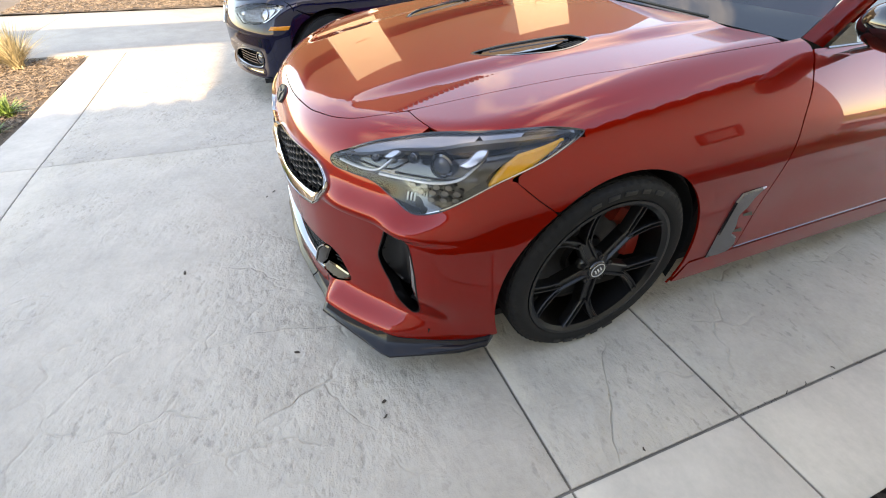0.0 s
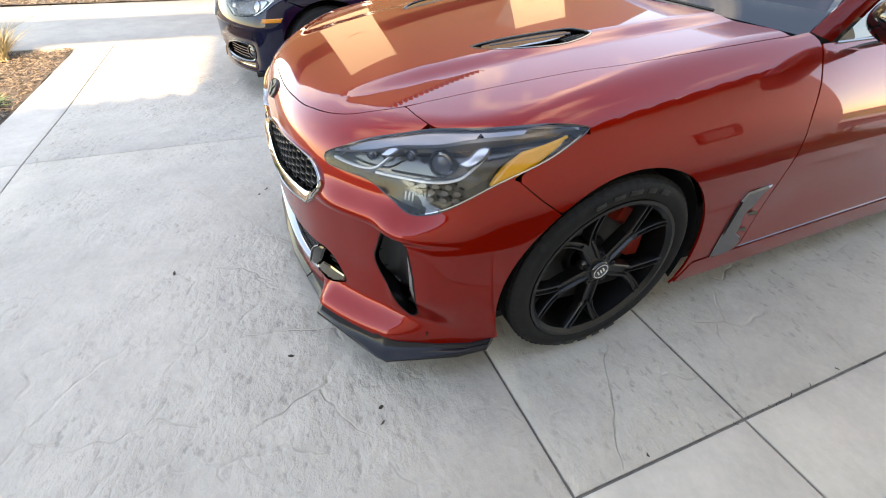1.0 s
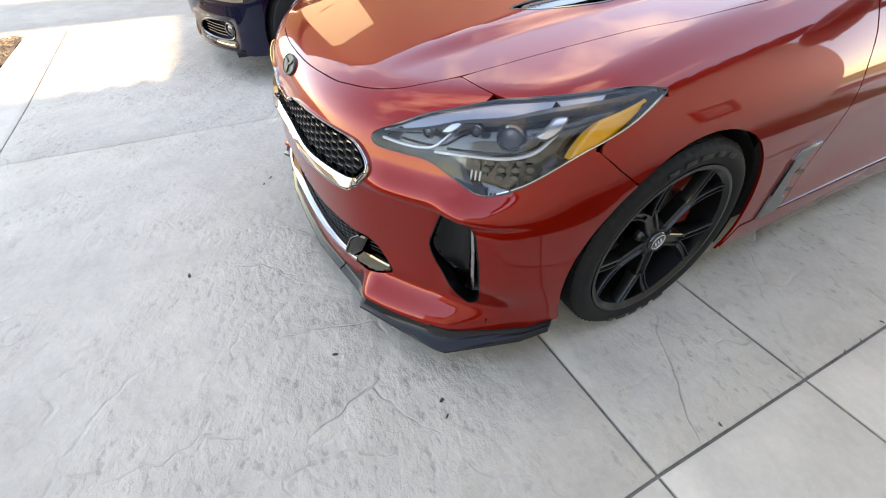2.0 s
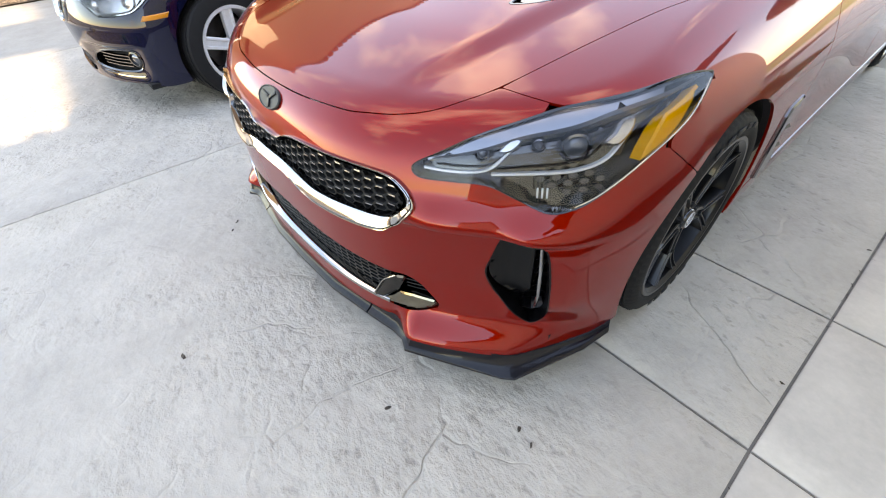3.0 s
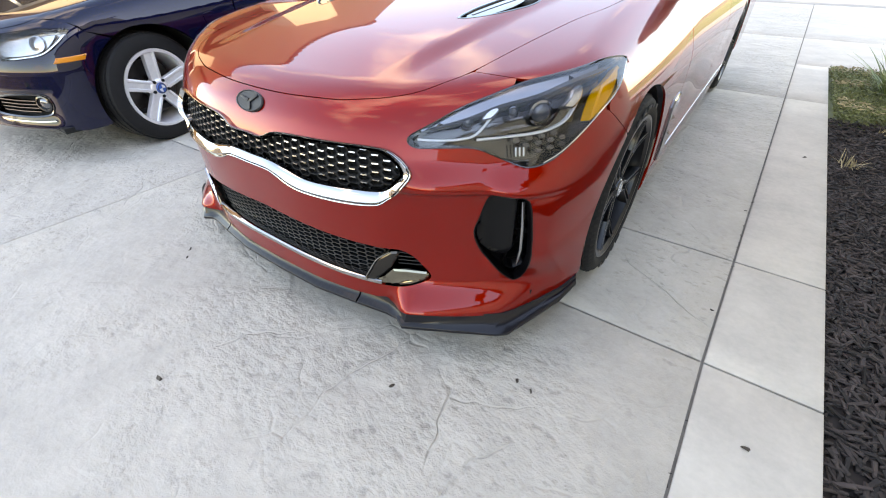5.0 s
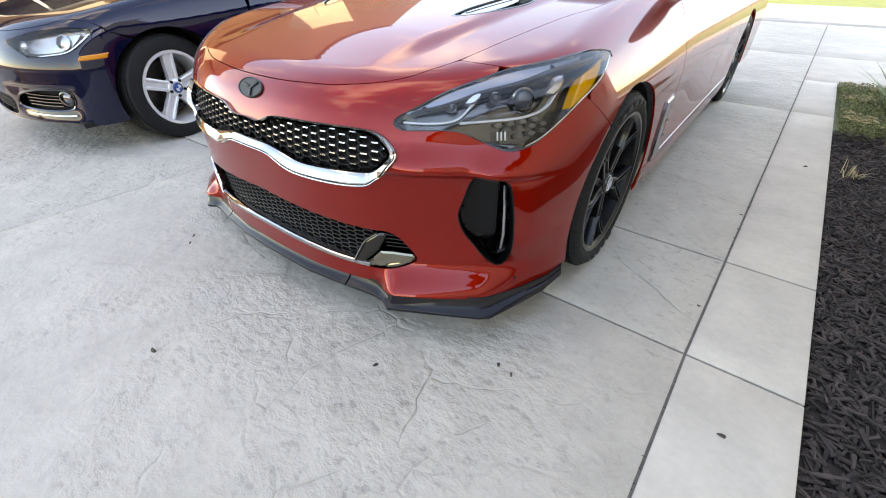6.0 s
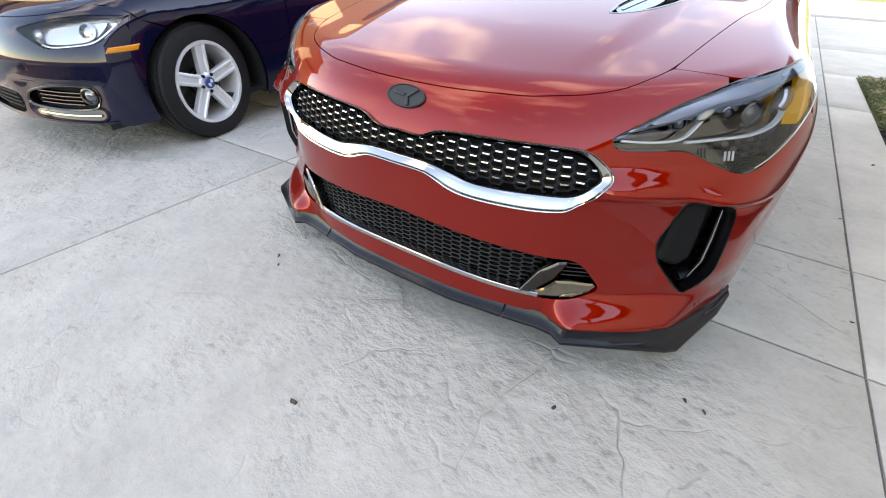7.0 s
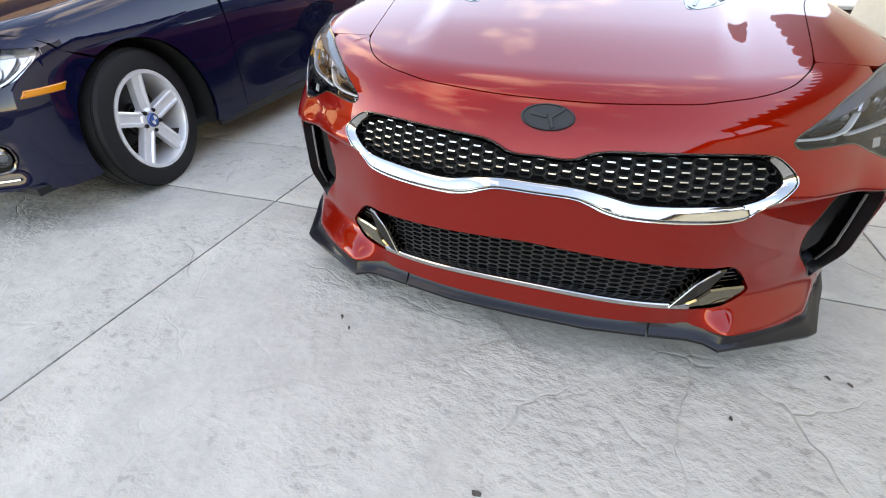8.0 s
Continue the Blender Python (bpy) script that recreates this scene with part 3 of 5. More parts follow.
def tyre_bm(r, width, rim, grooves=True):
    h = width / 2
    prof = [(-h + .012, rim), (-h, rim + .012), (-h - .004, (r + rim) / 2), (-h + .006, r - .014), (-h + .022, r - .004)]
    inner = []
    for c in ([-.5, -.17, .17, .5] if grooves else []):
        g = c * (width - .05)
        inner += [(g - .005, r), (g - .0045, r - .007), (g + .0045, r - .007), (g + .005, r)]
    prof += inner + [(-a, b) for a, b in prof[::-1]]
    bm = lathe(prof, 216)
    bm.verts.ensure_lookup_table()
    for i, v in enumerate(bm.verts):
        rr = math.hypot(v.co.y, v.co.z)
        if (i % 216) % 3 == 0 and rr > r - .006 and abs(v.co.x) > .16 * width:
            v.co.y *= 1 - .0035 / rr
            v.co.z *= 1 - .0035 / rr
    return bm


def spoke_bm(bm, r0, r1, a0, a1, w0, w1, x0, x1, thick):
    """A spoke from radius r0 at angle a0 to r1 at a1, ridged along its face."""
    rows = []
    for t in np.linspace(0, 1, 7):
        r, a = r0 + (r1 - r0) * t, radians(a0 + (a1 - a0) * t)
        w, x = (w0 + (w1 - w0) * t) / 2, x0 + (x1 - x0) * t ** 1.6
        c, s = math.cos(a), math.sin(a)
        row = []
        for off, dx in ((-1, -thick), (-1, -.003), (-.86, 0), (-.58, 0), (-.42, -.008), (.42, -.008), (.58, 0), (.86, 0), (1, -.003), (1, -thick)):
            row.append(bm.verts.new((x + dx, r * s + off * w * c, r * c - off * w * s)))
        rows.append(row)
    for p, q in zip(rows, rows[1:]):
        for k in range(10):
            bm.faces.new((p[k], p[(k + 1) % 10], q[(k + 1) % 10], q[k]))
    bm.faces.new(rows[-1])
    bm.faces.new(rows[0][::-1])


def wheel(name, parent, at, sgn, r, width, rim_r, metal, style, turn=0.0, spin=0.0):
    """A wheel with its outer face at x 0 of its own frame, outwards +x."""
    w = new(name)
    w.parent = parent
    w.matrix_basis = pose(*at, 0, 0, turn) @ (Matrix.Diagonal((sgn, 1, 1, 1)) if sgn > 0 else pose(0, 0, 0, 0, 0, 180)) @ pose(0, 0, 0, spin)
    tb = tyre_bm(r, width, rim_r)
    bmesh.ops.translate(tb, verts=tb.verts, vec=(-width / 2 + .004, 0, 0))
    part("tyre", tb, RUBBER, w, "black rubber tyre")
    d = -width
    prof = [(-.004, rim_r + .006), (.002, rim_r + .004), (.002, rim_r - (.006 if style == "forked" else .013)), (-.010, rim_r - .018), (-.05, rim_r - .022), (-.14, rim_r - .035), (d, rim_r - .02), (d, rim_r + .004)]
    part("rim", lathe(prof, 80), metal, w)
    for k in range(5):
        a = 72 * k
        bm = bmesh.new()
        if style == "forked":
            spoke_bm(bm, .028, .152, a, a, .046, .046, -.024, -.020, .040)
            for e in (-1, 1):
                spoke_bm(bm, .136, rim_r - .006, a + 4.2 * e, a + 16.5 * e, .025, .027, -.019, -.003, .034)
            part("spoke", bm, metal, w)
        else:
            spoke_bm(bm, .04, rim_r - .008, a, a, .066, .072, -.020, -.003, .035)
            part("spoke", bm, metal, w)
    inset = -.014 if style == "forked" else -.004
    hub_prof = [(-.06, .064), (-.024 + inset, .060), (-.014 + inset, .050), (-.010 + inset, .036)]
    part("hub", lathe(hub_prof + [(-.010 + inset, .0)], 40), metal, w)
    part("centre_cap", lathe([(a + inset, b) for a, b in ((-.010, .034), (-.004, .033), (-.001, .030), (0.0, .026), (.001, 0))], 40), GLOSS_BLACK if style == "forked" else CAP_BLUE, w)
    for k in range(5):
        a = radians(72 * k + 36)
        nb = lathe([(-.045, .011), (-.006, .010), (-.004, .007), (-.010, .005), (-.010, 0)], 6)
        bmesh.ops.translate(nb, verts=nb.verts, vec=(inset, .050 * math.sin(a), .050 * math.cos(a)))
        part("wheel_nut", nb, BLACK if style == "forked" else MATT_BLACK, w)
    if style == "forked":
        part("cap_ring", lathe([(a + inset, b) for a, b in ((.0005, .0265), (.0022, .0262), (.0022, .0240), (.0005, .0238))], 40), SILVER, w)
        bm = bmesh.new()
        for q in (-.010, 0, .010):
            box_bm(bm, .0015 + inset, q, 0, .0016, .0045, .016)
        part("cap_mark", bm, SILVER, w, "plain bright bars")
    else:
        part("cap_ring", lathe([(a + inset, b) for a, b in ((.0005, .0300), (.0020, .0296), (.0020, .0262), (.0005, .0258))], 40), BLACK, w)
        for q in (0, 1):
            bm = bmesh.new()
            fan = [bm.verts.new((inset + .0022, 0, 0))] + [bm.verts.new((inset + .0022, .021 * math.cos(radians(180 * q + 15 * k)), .021 * math.sin(radians(180 * q + 15 * k)))) for k in range(7)]
            for k in range(1, 7):
                bm.faces.new((fan[0], fan[k], fan[k + 1]))
            part("cap_quarter", bm, LAMP_LIGHT, w, "plain white quarter")
    for k in range(10 if style == "forked" else 0):
        a0 = radians(12 + 11 * (k % 5) + 180 * (k // 5))
        bm = bmesh.new()
        box_bm(bm, .0088, 0, rim_r + (r - rim_r) * .54, .003, .030 + .006 * (k % 3), .014, pose(0, 0, 0, -math.degrees(a0)), .0006)
        part("sidewall_bar", bm, RAISED_RUBBER, w)
    dr = rim_r - .065
    part("brake_disc", lathe([(-.10, .05), (-.085, .075), (-.105, .08), (-.105, dr), (-.13, dr), (-.13, .05)], 64), STEEL, w)
    return w


for sgn in (1, -1):
    wheel("front_wheel", red_car, (.915 * sgn, .854, .324), sgn, .328, .225, .258, GUNMETAL, "forked", spin=33)
    wheel("rear_wheel", red_car, (.915 * sgn, 3.735, .324), sgn, .328, .245, .258, GUNMETAL, "forked", spin=-5)
    for yc in (.853, 3.735):
        bm = bmesh.new()
        rings = []
        for k in range(33):
            a = radians(-20 + 220 * k / 32)
            rings.append([bm.verts.new((xx * sgn, yc - rr * math.cos(a), .308 + rr * math.sin(a))) for xx, rr in ((.90, .372), (.88, .385), (.62, .385), (.60, .05))])
        for p, q in zip(rings, rings[1:]):
            for j in range(3):
                bm.faces.new((p[j], p[j + 1], q[j + 1], q[j]))
        part("arch_liner", bm, MATT_BLACK, red_car)


def raised(name, shell, outer, inner, lift, cell, material, parent, label="", sign=1, depth=0.012, base=0.0, mapping=None, profile=None):
    """A rounded frame between two outlines on the shell, point for point (inner None: a solid pad with a bevelled edge)."""
    on = mapping or nose_map
    if inner is not None:
        steps = profile or [(0, -depth), (0, .2), (.04, .75), (.09, .95), (.16, 1.0), (.22, .96), (.52, .60), (.84, .22), (.94, .10), (1, -depth)]
        rows = []
        for t, up in steps:
            p = on(shell, outer + (inner - outer) * t)
            rows.append((p + slope(shell, p) * (base + (lift * up if up >= 0 else up))) * (sign, 1, 1))
        bm = bmesh.new()
        vs = [[bm.verts.new(v) for v in r] for r in rows]
        for a, b in zip(vs, vs[1:]):
            for k in range(len(a)):
                m = (k + 1) % len(a)
                bm.faces.new((a[k], a[m], b[m], b[k]))
        return part(name, bm, material, parent, label)
    far = np.roll(outer, -1, 0)
    area = abs(np.sum(outer[:, 0] * far[:, 1] - far[:, 0] * outer[:, 1])) / 2
    rim = min(.006, .5 * area / np.linalg.norm(far - outer, axis=1).sum())
    q, faces = sheet(shrink(outer, rim), [], cell)
    p = on(shell, q)
    n = slope(shell, p)
    p = p + n * (base + lift)
    if sum(np.dot(np.cross(p[f[1]] - p[f[0]], p[f[2]] - p[f[0]]), n[f[0]]) for f in faces) < 0:
        faces = [f[::-1] for f in faces]
    verts, norms = [*p], [*n]
    rings = []
    for o, up in ((shrink(outer, rim), base + lift), (outer, base + .3 * lift), (outer, base - depth)):
        a = on(shell, o)
        rings.append(a + slope(shell, a) * up)
    cen = rings[0].mean(0)
    for k in range(len(outer)):
        m = (k + 1) % len(outer)
        for r0, r1 in ((0, 1), (1, 2)):
            w = np.array([rings[r0][k], rings[r0][m], rings[r1][m], rings[r1][k]])
            nn = np.cross(w[1] - w[0], w[3] - w[0])
            nn /= max(np.linalg.norm(nn), 1e-9)
            o = [0, 1, 2, 3]
            if nn @ (w.mean(0) - cen) < 0:
                nn, o = -nn, o[::-1]
            b = len(verts)
            verts += [*w]
            norms += [nn] * 4
            faces.append([b + i for i in o])
    verts, norms = np.array(verts), np.array(norms)
    if sign < 0:
        verts, norms, faces = verts * (-1, 1, 1), norms * (-1, 1, 1), [f[::-1] for f in faces]
    return mesh_part(name, verts, faces, material, parent, label, True, norms)


def strip(name, shell, line, width, base, thick, material, parent, label="", sign=1, mapping=None, closed=False):
    """A slim bar along a line, its face at depth base under the shell."""
    q = np.asarray(line, float)
    t = np.gradient(q, axis=0)
    t /= np.maximum(np.linalg.norm(t, axis=1, keepdims=True), 1e-9)
    nn = np.stack([-t[:, 1], t[:, 0]], 1) * width / 2
    mp = mapping or nose_map
    rows = []
    for off, dz in ((-1, -thick), (-1, -.2 * thick), (-.6, 0), (.6, 0), (1, -.2 * thick), (1, -thick)):
        p = mp(shell, q + nn * off)
        rows.append((p + slope(shell, p) * (base + dz)) * (sign, 1, 1))
    g = np.stack(rows, 1)
    bm = bmesh.new()
    vs = [[bm.verts.new(v) for v in r] for r in g]
    for a, b in zip(vs, vs[1:]):
        for j in range(6):
            bm.faces.new((a[j], a[(j + 1) % 6], b[(j + 1) % 6], b[j]))
    bm.faces.new(vs[0])
    bm.faces.new(vs[-1][::-1])
    return part(name, bm, material, parent, label)


def on_shell(shell, mapping, u, v, sign=1, sink=0.0):
    """A frame on the shell at (u, v): z outwards, x level."""
    p = mapping(shell, np.array([[u, v]]))
    n = slope(shell, p)[0]
    p = (p[0] - n * sink) * (sign, 1, 1)
    z = Vector(n * (sign, 1, 1))
    x = Vector((0, 0, 1)).cross(z).normalized()
    y = z.cross(x)
    m = Matrix((x, y, z)).transposed().to_4x4()
    m.translation = Vector(p)
    return m


def disc(name, m, profile, material, parent, label="", n=32, squash=1.0):
    """A turned piece standing on the frame m: profile of (up, radius)."""
    bm = bmesh.new()
    rings = [[bm.verts.new(m @ Vector((r * math.cos(2 * math.pi * k / n), squash * r * math.sin(2 * math.pi * k / n), a))) for k in range(n)] for a, r in profile]
    for r0, r1 in zip(rings, rings[1:]):
        for k in range(n):
            bm.faces.new((r0[k], r0[(k + 1) % n], r1[(k + 1) % n], r1[k]))
    bm.faces.new(rings[-1])
    return part(name, bm, material, parent, label)


def wall_between(name, shell, outline, d0, d1, material, parent, sign=1, mapping=None, shift=0.0):
    """The side walls of a recess along an outline, from depth d0 to d1."""
    mp = mapping or nose_map
    p = mp(shell, outline)
    n = slope(shell, p)
    inner = shrink(outline, shift)
    pi = mp(shell, inner)
    ni = slope(shell, pi)
    a, b = (p - n * d0) * (sign, 1, 1), (pi - ni * d1) * (sign, 1, 1)
    bm = bmesh.new()
    va, vb = [bm.verts.new(v) for v in a], [bm.verts.new(v) for v in b]
    for k in range(len(va)):
        j = (k + 1) % len(va)
        bm.faces.new((va[k], va[j], vb[j], vb[k]))
    return part(name, bm, material, parent)


def hex_net(name, shell, keep, pitch, rise, bar, base, depth, material, parent, dash=None, dash_name="grille_insert", grow=0.0):
    """A honeycomb: six-sided cells with flat tops, joined into one mesh; dash: material of the bright upper bars."""
    verts, faces, dv, df = [], [], [], []
    lo, hi = keep.min(0), keep.max(0)
    cells = []
    i0, i1 = int(math.floor(lo[0] / pitch)) - 1, int(math.ceil(hi[0] / pitch)) + 1
    for i in range(i0, i1 + 1):
        for j in range(-1, int((hi[1] - lo[1]) / rise) + 3):
            cells.append((i * pitch, lo[1] + j * rise + (rise / 2 if i % 2 else 0)))
    cells = np.array(cells)
    cells = cells[inside(keep, cells)]
    hx = np.array([(-.66, 0), (-.36, .5), (.36, .5), (.66, 0), (.36, -.5), (-.36, -.5)])
    ring = np.stack([np.concatenate([c + hx * (pitch, rise), c + hx * (pitch - 1.6 * bar, rise - 1.2 * bar)]) for c in cells])
    p = nose_map(shell, ring)
    n = slope(shell, p)
    top, low = p + n * base, p + n * (base - depth)
    for a, b in zip(top, low):
        k = len(verts)
        verts += [*a, *b[6:]]
        for e in range(6):
            g = (e + 1) % 6
            faces.append([k + e, k + g, k + 6 + g, k + 6 + e])
            faces.append([k + 6 + e, k + 6 + g, k + 12 + g, k + 12 + e])
    if dash is not None:
        bars = np.stack([c + np.array([(-.30, .49), (.30, .49), (.26, .49 - .8 * bar / rise), (-.26, .49 - .8 * bar / rise)]) * (pitch, rise) for c in cells])
        p = nose_map(shell, bars)
        n = slope(shell, p)
        for a, b in zip(p + n * (base + .003), p + n * (base - .004)):
            k = len(dv)
            dv += [*a, *b]
            df += [[k, k + 1, k + 2, k + 3], [k, k + 4, k + 5, k + 1], [k + 2, k + 6, k + 7, k + 3], [k + 1, k + 5, k + 6, k + 2], [k + 3, k + 7, k + 4, k]]
    tagged(mesh_part(name, verts, faces, material, parent, "", False), kind="stuff")
    if dash is not None:
        tagged(mesh_part(dash_name, dv, df, dash, parent, "satin chrome bars of the grille mesh", False), kind="stuff")


def patch4(a0, a1, b0, b1, n=12, bulge=(0, 0, 0)):
    """A bowed sheet between two edges: a0 to a1 and b0 to b1."""
    a0, a1, b0, b1, bu = (Vector(v) for v in (a0, a1, b0, b1, bulge))
    bm = bmesh.new()
    g = []
    for i in range(n + 1):
        t = i / n
        row = []
        for j in range(n + 1):
            u = j / n
            v = (a0.lerp(a1, t)).lerp(b0.lerp(b1, t), u) + bu * (16 * t * (1 - t) * u * (1 - u)) + bu * 0.5 * 4 * t * (1 - t)
            row.append(bm.verts.new(v))
        g.append(row)
    for a, b in zip(g, g[1:]):
        for j in range(n):
            bm.faces.new((a[j], a[j + 1], b[j + 1], b[j]))
    return bm


# chrome grille frame and net
raised("grille_frame", S, GR_OUT, GR_IN, 0.010, 0.0065, CHROME, red_car, "polished chrome grille surround", depth=0.03,
       profile=[(0, -.03), (0, .4), (.03, .85), (.08, 1.0), (.13, .9), (.17, .30), (.20, .25), (.24, .85), (.30, .95), (.60, .30), (.90, -.004), (.97, -.008), (1, -.03)])
wall_between("grille_recess", S, GR_IN, 0.0, 0.045, GLOSS_BLACK, red_car)
panel("grille_backing", S, nose_map, shrink(GR_OUT, .003), [], 0.02, MATT_BLACK, red_car, rim=0, sink=0.045)
SATIN = mat("satin_chrome", (0.42, 0.42, 0.43), 0.25, 1.0)
hex_net("grille_mesh", S, shrink(GR_IN, .004), 0.0315, 0.0215, 0.0042, -0.016, 0.014, MATT_BLACK, red_car, SATIN)
# lower grille
LG_BAR = nose([(-26.5, .221), (-22, .223), (-10, .230), (0, .232), (10, .230), (22, .223), (26.5, .221)])
panel("lower_backing", S, nose_map, shrink(LG_OUT, -.002), [], 0.02, MATT_BLACK, red_car, rim=0, sink=0.06)
wall_between("lower_recess", S, LG_OUT, 0.0, 0.06, GLOSS_BLACK, red_car)
LG_NET = mirror_half(spline(nose([(0, .384), (10, .378), (21, .368), (29.5, .350), (27.5, .30), (24.5, .232), (10, .236), (0, .238)]), 4, False))
hex_net("lower_mesh", S, LG_NET, 0.030, 0.0155, 0.0032, -0.030, 0.012, BLACK, red_car)
strip("lower_chrome_bar", S, spline(LG_BAR, 6, False), 0.020, 0.003, 0.03, CHROME, red_car, "chrome bar along the lower grille")
for sgn in (1, -1):
    FLOOR = nose([(23.9, .2185), (26.8, .2145), (31.4, .2335), (34.3, .2515), (35.1, .266), (34.6, .2775), (31.0, .281), (28.8, .278), (27.2, .247), (25.6, .228)])
    raised("corner_plate", S, dense(FLOOR, 3), None, 0.004, 0.006, GOLD_CHROME, red_car, "smoked chrome floor of the lower grille's corner", sgn, depth=0.05, base=-0.004)
    FIN = nose([(23.3, .2225), (25.3, .2265), (28.5, .283), (30.4, .348), (28.6, .344), (26.2, .312)])
    raised("chrome_fang", S, dense(FIN, 3), None, 0.005, 0.006, FIN_CHROME, red_car, "polished chrome fin of the lower grille", sgn, depth=0.05, base=-0.001)
    strip("fang_edge", S, spline(nose([(23.3, .2225), (24.7, .268), (26.3, .314), (28.6, .346)]), 5, False), 0.004, 0.007, 0.01, CHROME, red_car, "bright edge of the fin", sgn)
    for k in range(4):
        strip("corner_fin", S, nose([(29.6, .290 + .013 * k), (34.2 - .45 * k, .290 + .012 * k)]), 0.005, -0.02, 0.02, GLOSS_BLACK, red_car, sign=sgn)
    # side ducts
    raised("duct_frame", S, shrink(DUCT, -.001), shrink(DUCT, .003), 0.001, 0.006, PIANO, red_car, "", sgn, depth=0.03)
    wall_between("duct_wall", S, DUCT, 0.001, 0.095, PIANO, red_car, sgn, shift=-0.035)
    panel("duct_backing", S, nose_map, shrink(DUCT, -.040), [], 0.02, MATT_BLACK, red_car, rim=0, sink=0.095, sign=sgn)
    WING = spline(nose([(44.3, .520), (45.9, .526), (47.2, .50), (47.7, .42), (47.5, .345), (46.8, .318), (45.2, .326), (43.7, .360), (42.7, .412), (43.3, .464)]), 4)
    q, wing_faces = sheet(WING, [], .006)
    sheets = []
    for back in (0, .006):
        p = nose_map(S, q)
        sheets.append((p - slope(S, p) * (.006 + back + .058 * (q[:, :1] / RAD - radians(42.4)) / radians(5.3))) * (sgn, 1, 1))
    far = [[k + len(q) for k in f[::-1]] for f in wing_faces]
    mesh_part("duct_wing", np.concatenate(sheets), wing_faces + far, PIANO, red_car, "gloss black air deflector")
    for k in range(6):
        z = .280 + .044 * k
        strip("duct_fin", S, nose([(46.9, z), (53.0, z + .003)]), 0.004, -0.054, 0.03, PIANO, red_car, sign=sgn)
    strip("duct_post", S, nose([(47.2, .270), (47.3, .38), (47.0, .520)]), 0.008, -0.050, 0.03, PIANO, red_car, "", sgn)
    strip("duct_blade", S, nose([(49.3, .285), (49.3, .36), (49.15, .44), (48.8, .520)]), 0.0085, -0.024, 0.006, SATIN, red_car, "satin chrome upright blade", sgn)
    strip("duct_foot", S, nose([(47.6, .272), (49.0, .260), (50.8, .272)]), 0.010, -0.030, 0.03, PIANO, red_car, "", sgn)
    # headlamps
    lamp = new("headlamp")
    lamp.parent = red_car
    lamp["label"] = "clear headlamp with dark housing, projectors and an amber corner"
    # lens normals tipped up for more sky reflection than its shape gives
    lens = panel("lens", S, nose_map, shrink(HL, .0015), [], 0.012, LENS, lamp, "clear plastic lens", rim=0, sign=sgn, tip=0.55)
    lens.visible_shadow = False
    raised("lens_seal", S, shrink(HL, .0002), shrink(HL, .0030), 0.0012, 0.005, GLOSS_BLACK, lamp, "", sgn, depth=0.02)
    strip("lens_trim", S, spline(nose([(51.5, .6145), (54.6, .6365), (61, .7025), (68.3, .7495), (73.2, .7835)]), 6, False), 0.0035, 0.0016, 0.006, CHROME, lamp, "thin bright trim along the lens", sgn)
    wall_between("housing_wall", S, shrink(HL, .003), 0.006, 0.06, GLOSS_BLACK, lamp, sgn)
    panel("housing", S, nose_map, shrink(HL, .002), [], 0.02, GLOSS_BLACK, lamp, rim=0, sink=0.058, sign=sgn)
    # bezel drawn up to the lens edge, as far as mirrored sky would reach
    SHELF = spline(nose([(34.4, .690), (39, .706), (42.5, .722), (46, .740), (51.5, .757), (56.5, .776), (62, .786), (70, .792), (72.6, .7945), (67.3, .8043), (60.3, .7993), (51.6, .7843), (45.3, .7613), (40.5, .7383), (36.6, .7093)]), 4)
    raised("lamp_sheen_bezel", S, SHELF, None, 0.006, 0.009, SHEEN_BEZEL, lamp, "inner bezel coloured pale as sky mirrored in the lens", sgn, depth=0.03, base=-0.009)
    strip("light_guide", S, spline(nose([(33.8, .672), (37, .671), (40.2, .674), (42.3, .684), (44.2, .714), (45.2, .733)]), 6, False), 0.006, -0.014, 0.012, LAMP_LIGHT, lamp, "frosted daytime light strip", sgn)
    strip("light_guide", S, spline(nose([(42.4, .672), (47, .677), (51.9, .683), (55.5, .702), (57.7, .735), (58.8, .757)]), 6, False), 0.007, -0.014, 0.012, LAMP_LIGHT, lamp, "frosted daytime light strip", sgn)
    for a, z, r in ((52.3, .733, .027), (41.2, .718, .014), (47.9, .737, .012)):
        m = on_shell(S, nose_map, RAD * radians(a), z, sgn, 0.026 if r < .02 else 0.040)
        m = m @ pose(0, 0, 0, 28, 0, 0)
        disc("projector_ring", m, [(0, r * 1.25), (.014, r * 1.2), (.016, r), (.008, r * .95)], DARK_CHROME, lamp, "chromed projector ring")
        disc("projector", m, [(.006, r * .95), (.014, r * .8), (.019, r * .45), (.020, r * .02)], LENS_SOLID, lamp, "clear projector lens")
    WHITE = spline(nose([(55.2, .735), (56.5, .752), (57.6, .770), (59.3, .772), (58.7, .750), (56.8, .728)]), 4)
    raised("reflector", S, WHITE, None, 0.006, 0.006, LAMP_BRIGHT, lamp, "pale curved reflector", sgn, depth=0.02, base=-0.012)
    W2 = spline(nose([(43.2, .716), (44.0, .732), (45.2, .742), (45.9, .736), (44.6, .718)]), 4)
    raised("reflector", S, W2, None, 0.004, 0.005, LAMP_BRIGHT, lamp, "pale curved reflector", sgn, depth=0.02, base=-0.010)
    for row, (n, a0, z0) in enumerate(((4, 48.2, .666), (4, 49.6, .654), (3, 51.4, .642))):
        for k in range(n):
            m = on_shell(S, nose_map, RAD * radians(a0 + 1.9 * k), z0 + .0036 * k, sgn, 0.026)
